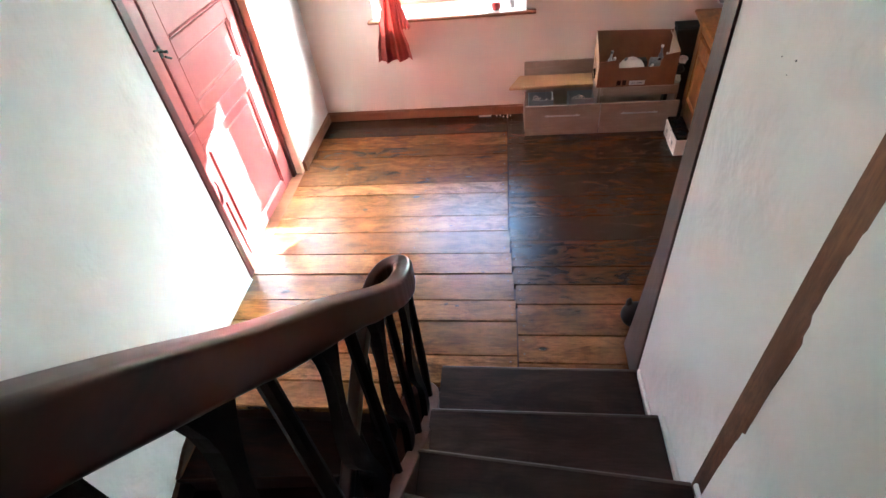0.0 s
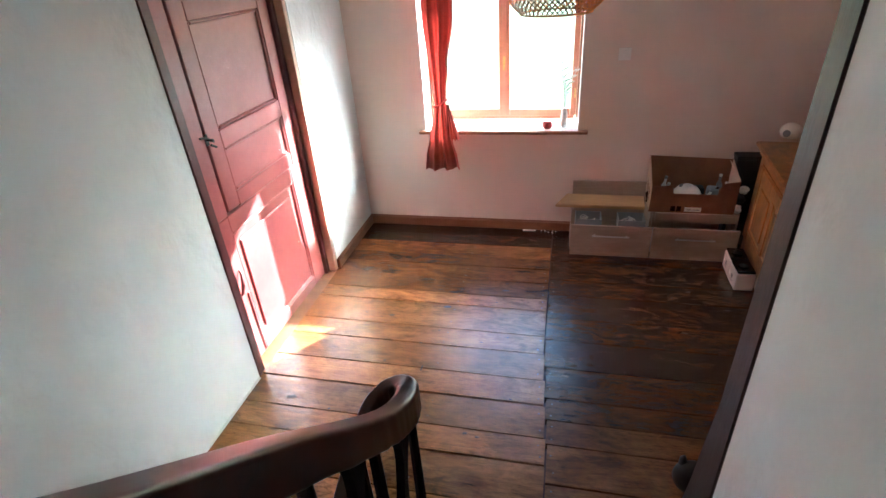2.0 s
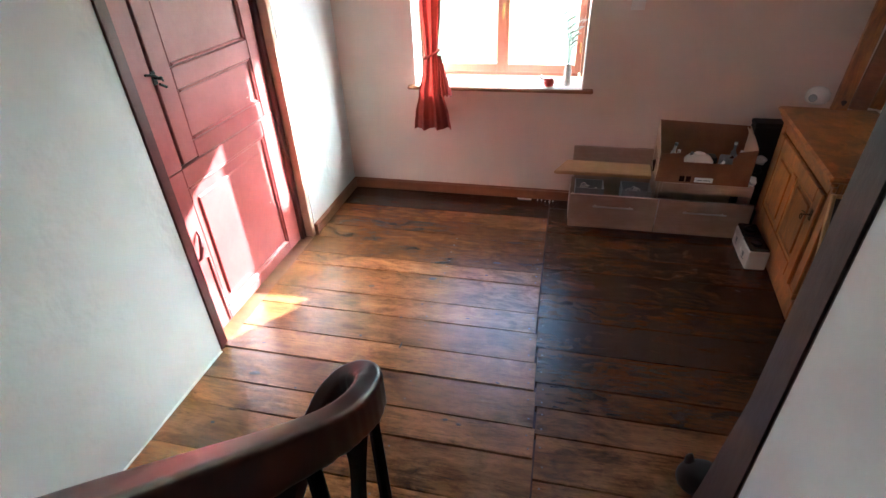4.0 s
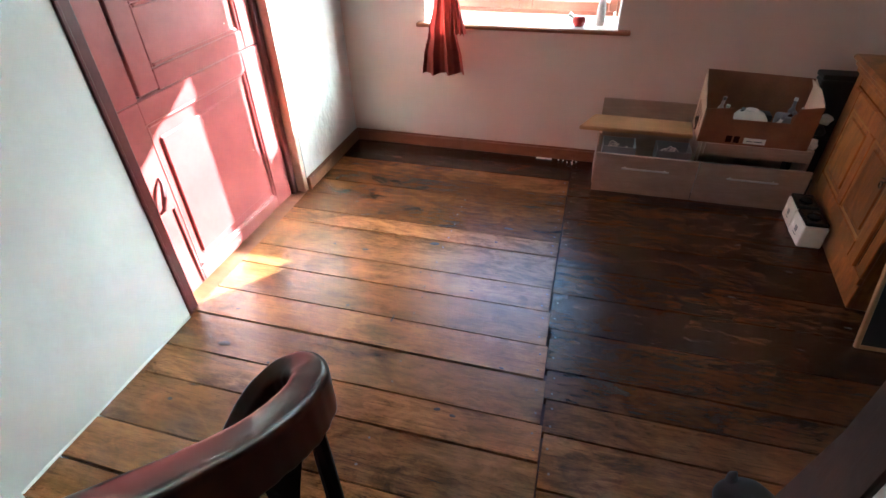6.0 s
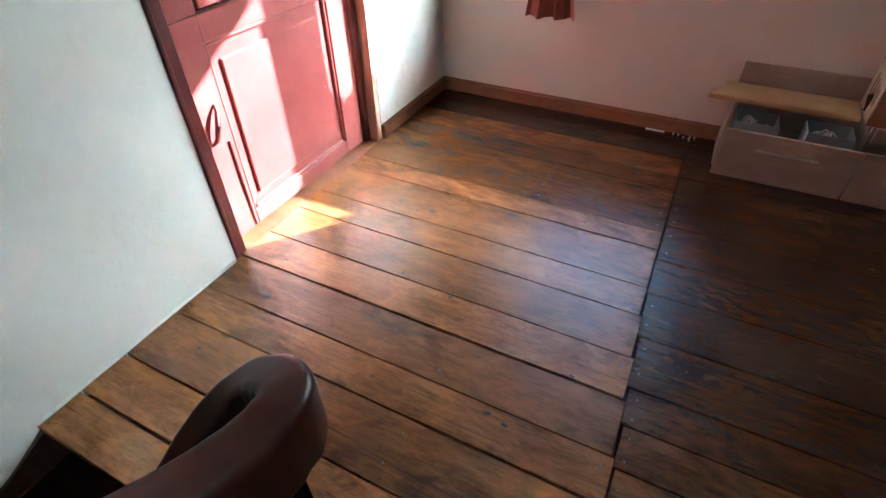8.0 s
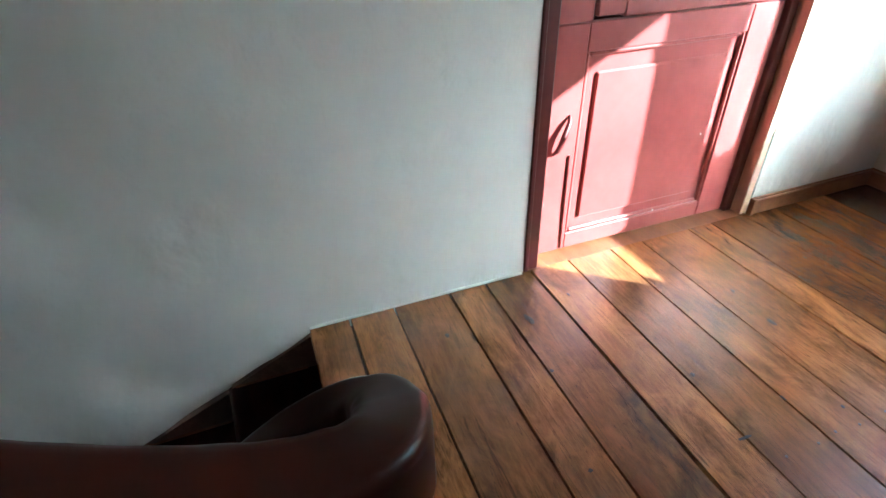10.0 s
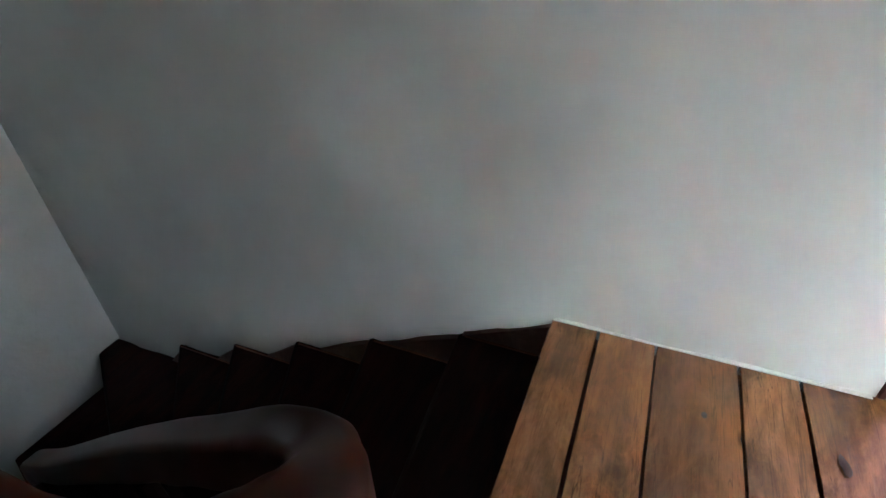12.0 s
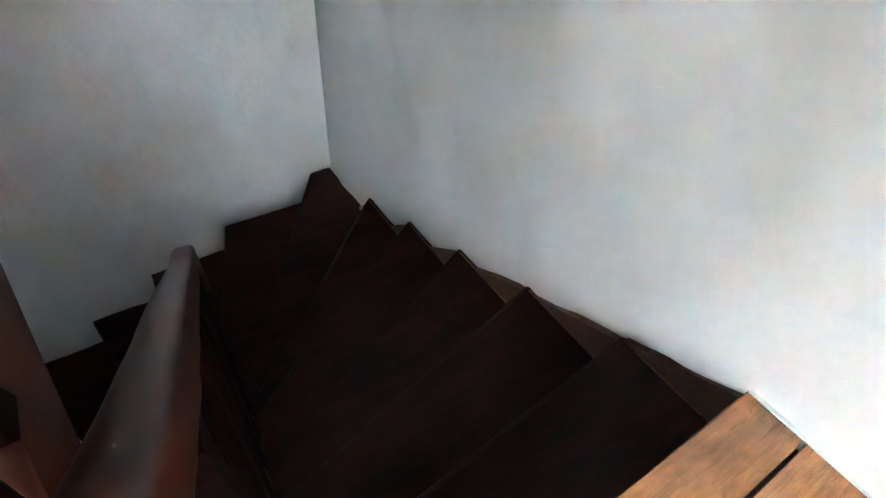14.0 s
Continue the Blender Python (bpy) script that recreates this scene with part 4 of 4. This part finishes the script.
def build_box():
    c = thing("cardboard_box", (2.352, -0.455, 0.351), "open brown cardboard box full of household odds and ends", "box", rz=-1.0)
    W, D, T = 0.58, 0.27, 0.005
    part("base", bx((0, 0, 0), (W, D, T)), M_CARD, c)
    # front with a notch
    fr = [(0, T), (W, T), (W, 0.255), (W - 0.11, 0.235), (W - 0.13, 0.150), (0.155, 0.150), (0.145, 0.215), (0.012, 0.20)]
    part("front", prism(bmesh.new(), fr, 0.0, T, "y"), M_CARD, c)
    part("back", prism(bmesh.new(), [(0, T), (W, T), (W, 0.325), (0, 0.345)], D - T, D, "y"), M_CARD, c)
    part("side", prism(bmesh.new(), [(T, T), (D - T, T), (D - T, 0.345), (T, 0.20)], 0.0, T, "x"), M_CARDPALE, c, "pale printed end of the box")
    part("side", prism(bmesh.new(), [(T, T), (D - T, T), (D - T, 0.325), (T, 0.255)], W - T, W, "x"), M_CARDPALE, c)
    part("flap", prism(bmesh.new(), [(0.02, 0.0), (0.25, 0.0), (0.22, 0.085), (0.04, 0.085)], -0.001, 0.002, "x"), M_CARDPALE, c).matrix_basis = pose(W + 0.002, 0, 0.26, 0, -28, 0)
    part("label", bx((0.245, -0.0015, 0.012), (0.36, -0.0005, 0.046)), M_WHITEP, c, "small white paper label")
    for k, (x, w) in enumerate(((0.262, 0.03), (0.30, 0.045))):
        part("print_bar", bx((x, -0.0022, 0.024), (x + w, -0.0017, 0.030)), M_GREY, c)
    for x, w in ((0.15, 0.032), (0.192, 0.03)):
        part("print_bar", bx((x, -0.0018, 0.012), (x + w, -0.0006, 0.052)), M_STAIR, c)
    for k in range(4):
        part("print_bar", bx((-0.0015, 0.05 + 0.045 * k, 0.07), (-0.0004, 0.075 + 0.045 * k, 0.15 + 0.01 * k)), M_SKIRT, c)
    O = Vector((2.352, -0.455, 0.357))
    b = thing("bowl", O + Vector((0.27, 0.11, 0.10)), "upturned white ceramic bowl in the cardboard box", "bowl")
    part("shell", lathe(bmesh.new(), [(0.098, 0), (0.092, 0.020), (0.070, 0.048), (0.038, 0.062), (0.034, 0.068), (0.03, 0.066)], 28), M_WHITEC, b, "", True)
    rnd = random.Random(12)
    for k, (x, y, m, lab) in enumerate(((0.10, 0.17, M_WHITEC, "white plastic tube"), (0.12, 0.08, M_WHITEC, "white plastic tube"), (0.40, 0.18, M_BROWNG, "dark glass bottle"),
                                        (0.45, 0.10, M_CARD, "brown card tube"), (0.38, 0.07, M_WHITEC, "white plastic cap"), (0.50, 0.19, M_GREY, "grey plastic tube"), (0.20, 0.20, M_BROWNG, "dark glass bottle"))):
        o = thing("bottle", O + Vector((x, y, 0.018)), lab + " among the things in the box", "bottle", rz=rnd.uniform(0, 180), rx=rnd.uniform(5, 45 if k > 1 else 8), group="odds and ends in the box")
        h = rnd.uniform(0.15, 0.19)
        part("body", lathe(bmesh.new(), [(0.014, 0), (0.018, 0.004), (0.018, h * 0.7), (0.009, h * 0.82), (0.009, h)], 14), m, o, "", True)
        part("cap", lathe(bmesh.new(), [(0.011, 0), (0.011, 0.018)], 12, (0, 0, h + 0.0005)), M_WHITEC if k % 2 else M_GREY, o, "", True)
    for k in range(5):
        o = thing("packet", O + Vector((0.05 + 0.10 * k, 0.13 + 0.05 * (k % 2), 0.012)), "crumpled dark packet at the bottom of the box", "packet", rz=rnd.uniform(0, 90), group="packets in the box")
        bm = bx((-0.05, -0.04, 0), (0.05, 0.04, 0.09 + 0.01 * k), 0.012, seg=2)
        for v in bm.verts:
            v.co += Vector([noise.noise(v.co * 22 + Vector((k, j, 0))) * 0.012 for j in range(3)]) * (v.co.z > 0.01)
        part("wrap", bm, (M_STAIR, M_GREY, M_CARD, M_BLACK, M_GREY)[k], o, "", True)
    # things hanging at the box's end
    for k, (x, z, m) in enumerate(((2.955, 0.36, M_WHITEC), (2.965, 0.43, M_BLACK), (2.985, 0.49, M_WHITEC))):
        o = thing("cloth_bundle", (x, -0.43 + 0.02 * k, z - 0.005), "crumpled black and white cloth beside the cupboard", "cloth", group="crumpled cloths")
        bm = bmesh.new()
        bmesh.ops.create_icosphere(bm, subdivisions=3, radius=0.036)
        for v in bm.verts:
            v.co *= 1 + 0.35 * noise.noise(v.co * 40 + Vector((k * 7, 0, 0)))
            v.co.z = v.co.z * 0.8 + 0.03
        part("cloth", bm, m, o, "", True)
    bk = thing("black_case", (3.0, -0.27, 0), "tall black case standing in the corner behind the boxes", "case")
    part("body", bx((-0.06, 0, 0.0), (0.16, 0.11, 0.69), 0.012, seg=2), M_BLACK, bk)
    part("lid", bx((-0.062, -0.002, 0.692), (0.162, 0.112, 0.72), 0.006, seg=2), M_BLACK, bk)


def build_tins():
    for k, y in enumerate((-0.75, -0.925)):
        t = thing("tin", (2.888, y, 0), "small white printed tin with a black domed lid on the floor", "tin", rz=-2 + 3 * k, group="white tins on the floor")
        part("body", bx((0, 0, 0), (0.12, 0.165, 0.128), 0.010, seg=3), M_WHITEC, t, "white printed sheet metal body")
        part("lid", bx((0.004, 0.004, 0.129), (0.116, 0.161, 0.150), 0.009, seg=3), M_LID, t, "glossy black lid")
        part("knob", lathe(bmesh.new(), [(0.030, 0), (0.034, 0.006), (0.026, 0.016), (0.010, 0.020)], 16, (0.06, 0.082, 0.1505)), M_LID, t, "", True)
        part("badge", bx((-0.001, 0.066, 0.052), (-0.0002, 0.096, 0.085)), M_GREY, t)
        part("print_bar", bx((-0.001, 0.060, 0.036), (-0.0002, 0.102, 0.042)), M_GREY, t)


def build_cupboard():
    # local x runs along the front from the far end, local y into the piece
    A = math.degrees(math.atan2(-1.04, -0.09))
    c = thing("cupboard", (3.06, -0.355, 0), "old waxed pine cupboard with a two panelled door and a key", "cupboard", rz=A)
    L, D, H = 1.045, 0.46, 0.86
    def P(name, lo, hi, m=M_PINE, bev=0.004, label=""):
        return part(name, bx(lo, hi, bev), m, c, label)
    P("side", (0.001, 0.02, 0), (0.022, D, H - 0.03))
    P("side", (L - 0.022, 0.02, 0), (L - 0.001, D, H - 0.03))
    P("back", (0.023, D - 0.015, 0), (L - 0.023, D, H - 0.03))
    P("plinth", (0.0, 0.012, 0), (L, 0.030, 0.135))
    P("frame_bottom", (0.0, 0.0, 0.137), (L, 0.022, 0.175), bev=0.003)
    P("frame_stile", (0.0, 0.0, 0.176), (0.075, 0.022, H - 0.031))
    P("frame_stile", (L - 0.075, 0.0, 0.176), (L, 0.022, H - 0.031))
    P("frame_top", (0.076, 0.0, H - 0.135), (L - 0.076, 0.022, H - 0.031))
    P("top", (-0.02, -0.055, H - 0.029), (L + 0.035, D + 0.01, H), bev=0.010, label="worn waxed pine top with dark stains")
    P("top_moulding", (-0.012, -0.035, H - 0.060), (L + 0.012, -0.001, H - 0.030), bev=0.010)
    P("top_moulding", (-0.006, -0.018, H - 0.088), (L + 0.006, -0.001, H - 0.061), bev=0.007)
    # door
    a, b, z0, z1 = 0.08, L - 0.08, 0.18, H - 0.14
    def Q(name, lo, hi, bev=0.005):
        return part(name, bx(lo, hi, bev), M_PINE, door)
    door = part("door", bx((a, -0.016, z0), (a + 0.085, 0.004, z1), 0.005), M_PINE, c, "two panelled pine door")
    Q("stile", (b - 0.085, -0.016, z0), (b, 0.004, z1))
    mid = (a + b) / 2
    Q("muntin", (mid - 0.035, -0.016, z0 + 0.086), (mid + 0.035, 0.004, z1 - 0.086))
    Q("rail", (a + 0.086, -0.016, z0), (b - 0.086, 0.004, z0 + 0.085))
    Q("rail", (a + 0.086, -0.016, z1 - 0.085), (b - 0.086, 0.004, z1))
    for u, v in ((a + 0.086, mid - 0.036), (mid + 0.036, b - 0.086)):
        bm = bx((u, -0.004, z0 + 0.086), (v, 0.002, z1 - 0.086))
        box(bm, (u + 0.035, -0.013, z0 + 0.12), (v - 0.035, -0.003, z1 - 0.12), 0.007)
        part("panel", bm, M_PINE, door)
        bm = bmesh.new()
        for lo, hi in (((u, z0 + .086), (u + .012, z1 - .086)), ((v - .012, z0 + .086), (v, z1 - .086)), ((u + .0125, z0 + .086), (v - .0125, z0 + .098)), ((u + .0125, z1 - .098), (v - .0125, z1 - .086))):
            box(bm, (lo[0] + .0005, -0.012, lo[1] + .0005), (hi[0] - .0005, -0.0045, hi[1] - .0005), 0.003)
        part("moulding", bm, M_PINEWORN, door)
    bm = bmesh.new()
    box(bm, (b - 0.055, -0.020, 0.56), (b - 0.030, -0.0165, 0.62), 0.001)
    tube(bm, [(b - 0.043, -0.018, 0.59), (b - 0.043, -0.052, 0.59)], 0.004, 8)
    tube(bm, [(b - 0.043 + 0.014 * math.cos(t), -0.058, 0.578 + 0.014 * math.sin(t)) for t in [2 * math.pi * k / 12 for k in range(13)]], 0.003, 6, cap=False)
    tube(bm, [(b - 0.062, -0.055, 0.60), (b - 0.02, -0.055, 0.612)], 0.003, 6)
    part("key", bm, M_IRON, door, "black iron key in its lock plate", True)
    # dark framed panel leaning on the near end
    f = thing("framed_panel", (2.935, -1.655, 0.0), "dark panel in a thin pine frame leaning against the cupboard", "panel", rx=-16.0, rz=0.0)
    part("board", bx((0.012, -0.006, 0.012), (0.62, 0.004, 0.80)), M_BLACK, f, "matt black board")
    for lo, hi in (((0, -0.012, 0), (0.018, 0.010, 0.815)), ((0.614, -0.012, 0), (0.632, 0.010, 0.815)), ((0.0185, -0.012, 0), (0.6135, 0.010, 0.018)), ((0.0185, -0.012, 0.797), (0.6135, 0.010, 0.815))):
        part("frame", bx(lo, hi, 0.003), M_PINEWORN, f)
    # on top
    k = thing("fan_heater", (3.235, -0.26, 0.86), "small round white plastic fan heater with a grey grille", "heater", rz=35)
    part("shell", lathe(bmesh.new(), [(0.040, 0), (0.058, 0.010), (0.069, 0.036), (0.064, 0.068), (0.044, 0.092), (0.016, 0.102), (0.002, 0.103)], 28), M_WHITEC, k, "white plastic shell", True)
    g = part("grille", lathe(bmesh.new(), [(0.024, 0), (0.024, 0.004), (0.018, 0.006)], 20), M_GREY, k, "round grey grille", True)
    g.matrix_basis = pose(-0.062, -0.015, 0.044, 0, -82, 14)
    o = thing("bottle", (3.33, -0.36, 0.86), "small dark bottle with a brass neck", "bottle")
    part("body", lathe(bmesh.new(), [(0.030, 0), (0.034, 0.01), (0.034, 0.05), (0.018, 0.07)], 18), M_BROWNG, o, "", True)
    part("neck", lathe(bmesh.new(), [(0.017, 0), (0.014, 0.02), (0.018, 0.026)], 16, (0, 0, 0.0705)), M_BRASS, o, "", True)
    for j, (x, w, m) in enumerate(((3.27, 0.09, M_PINE), (3.38, 0.10, M_SKIRT), (3.50, 0.07, M_PINE))):
        p = thing("plank", (x, -0.40 + 0.03 * j, 0.862), "long rough wooden plank leaning against the wall above the cupboard", "plank", rx=-11.0 + 1.5 * j, ry=8.0 + j, group="planks leaning in the corner")
        part("board", bx((0, 0, 0), (w, 0.022, 1.25), 0.003), m, p)


def build_pendant():
    C = (1.640, -1.45)
    p = thing("pendant_lamp", (*C, 1.835), "honey coloured open woven bamboo pendant lampshade hanging from the ceiling", "pendant lamp")

    def rad(f):
        return 0.165 + 0.055 * math.sin(math.pi / 2 * min(1, f / 0.22)) if f < 0.22 else 0.22 - 0.12 * ((f - 0.22) / 0.78) ** 2.0
    n, H = 52, 0.30
    for sgn in (1, -1):
        bm = bmesh.new()
        for k in range(n):
            a0 = 2 * math.pi * k / n
            prev = None
            for j in range(15):
                f = j / 14
                a = a0 + sgn * f * 1.5
                r = rad(f) + 0.002 * sgn
                z = 0.012 + H * f
                q = []
                for da, dr in ((-0.020, 0), (0.020, 0), (0.020, 0.0015), (-0.020, 0.0015)):
                    q.append(bm.verts.new(((r + dr) * math.cos(a + da), (r + dr) * math.sin(a + da), z)))
                if prev:
                    for i in range(4):
                        bm.faces.new((prev[i], prev[(i + 1) % 4], q[(i + 1) % 4], q[i]))
                prev = q
        bmesh.ops.recalc_face_normals(bm, faces=bm.faces)
        part("weave", bm, M_BAMBOO, p, "crossing bamboo strips")
    for z, r in ((0.010, 0.167), (0.314, 0.101)):
        part("rim", tube(bmesh.new(), [(r * math.cos(a), r * math.sin(a), z) for a in [2 * math.pi * k / 36 for k in range(37)]], 0.005, 6, cap=False), M_BAMBOO, p, "", True)
    part("socket", lathe(bmesh.new(), [(0.02, 0.24), (0.022, 0.31), (0.012, 0.33)], 14), M_BLACK, p, "", True)
    part("bulb", lathe(bmesh.new(), [(0.008, 0.15), (0.028, 0.17), (0.03, 0.19), (0.014, 0.235)], 16), M_WHITEC, p, "", True)
    part("cord", tube(bmesh.new(), [(0, 0, 0.33), (0, 0, 0.70)], 0.003, 6), M_BLACK, p, "", True)
    part("ceiling_cup", lathe(bmesh.new(), [(0.02, 0.685), (0.045, 0.70), (0.045, 0.714)], 18), M_WHITEP, p, "", True)


def build_small():
    s = thing("light_switch", (2.055, YN - 0.0005, 1.385), "square white plastic light switch on the rose wall", "light switch")
    part("plate", bx((0, -0.009, 0), (0.085, 0, 0.085), 0.003, seg=2), M_WHITEC, s)
    part("rocker", bx((0.018, -0.014, 0.018), (0.067, -0.0095, 0.067), 0.002), M_WHITEC, s, "white plastic rocker")
    d = thing("doorstop", (2.335, -2.545, 0), "black cast doorstop on the floor beside the timber post", "doorstop", rz=-15)
    bm = bmesh.new()
    bmesh.ops.create_icosphere(bm, subdivisions=4, radius=0.08)
    for v in bm.verts:
        v.co.x *= 1.15
        v.co.y *= 0.8
        v.co.z = max(-0.078, v.co.z * 1.05) + 0.078
        v.co += v.co.normalized() * 0.008 * noise.noise(v.co * 18)
    part("body", bm, M_BLACK, d, "", True)
    part("grip", tube(bmesh.new(), [(-0.055, 0.01, 0.13), (-0.062, 0.012, 0.165), (-0.058, 0.012, 0.185)], [0.022, 0.014, 0.004], 10), M_BLACK, d, "", True)
    for x, y, z, r in ((RX - 0.001, -3.205, 1.732, 0.0012), (RX - 0.001, -3.264, 1.747, 0.0024), (RX - 0.001, -3.248, 1.71, 0.0011)):
        struct("wall_hole", tube(bmesh.new(), [(x - 0.0012, y, z), (x + 0.004, y, z)], r, 8), M_GREY)
    c = thing("paper_slip", (1.40, YN - 0.032, 0.001), "narrow white slip of paper on the floor by the skirting", "paper")
    part("sheet", bx((0, -0.012, 0), (0.11, 0.010, 0.002)), M_WHITEP, c)
    rnd = random.Random(2)
    for k in range(5):
        o = thing("crumb", (1.56 + 0.03 * k, YN - 0.05 + rnd.uniform(-0.015, 0.01), 0.0), "small pale crumb of plaster on the floor", "crumb", group="plaster crumbs by the skirting")
        bm = bmesh.new()
        bmesh.ops.create_icosphere(bm, subdivisions=1, radius=0.006)
        bmesh.ops.translate(bm, vec=(0, 0, 0.005), verts=bm.verts)
        part("lump", bm, M_WHITEP, o)


def build_post():
    bm = bmesh.new()
    prof = [(0.0, -2.665), (0.3, -2.72), (0.8, -2.79), (1.9, -2.82), (4.19, -2.82)]
    a = [(-2.924, z) for z, _ in prof]
    prism(bm, [(-2.924, 0.0), (-2.924, 4.19)] + [(y, z) for z, y in reversed(prof)], RX - 0.004, RX + 0.155, "x")
    bmesh.ops.bevel(bm, geom=bm.edges[:], offset=0.008, segments=2, affect="EDGES")
    struct("post", bm, M_POST, label="dark rough timber post at the end of the partition wall")


def build_outside():
    struct("ground", bx((-300, 0.23, -3.1), (300, 500, -3.0)), M_GRASS)


def build_things():
    build_curtain()
    build_sill_things()
    build_drawers()
    build_box()
    build_tins()
    build_cupboard()
    build_small()
    build_pendant()


build_walls()
floor = build_floor()
build_stairs_down()
build_stairs_up()
build_rail()
build_door()
build_window()
build_things()
build_post()
build_outside()
build_boards(floor)
build_knots(floor)
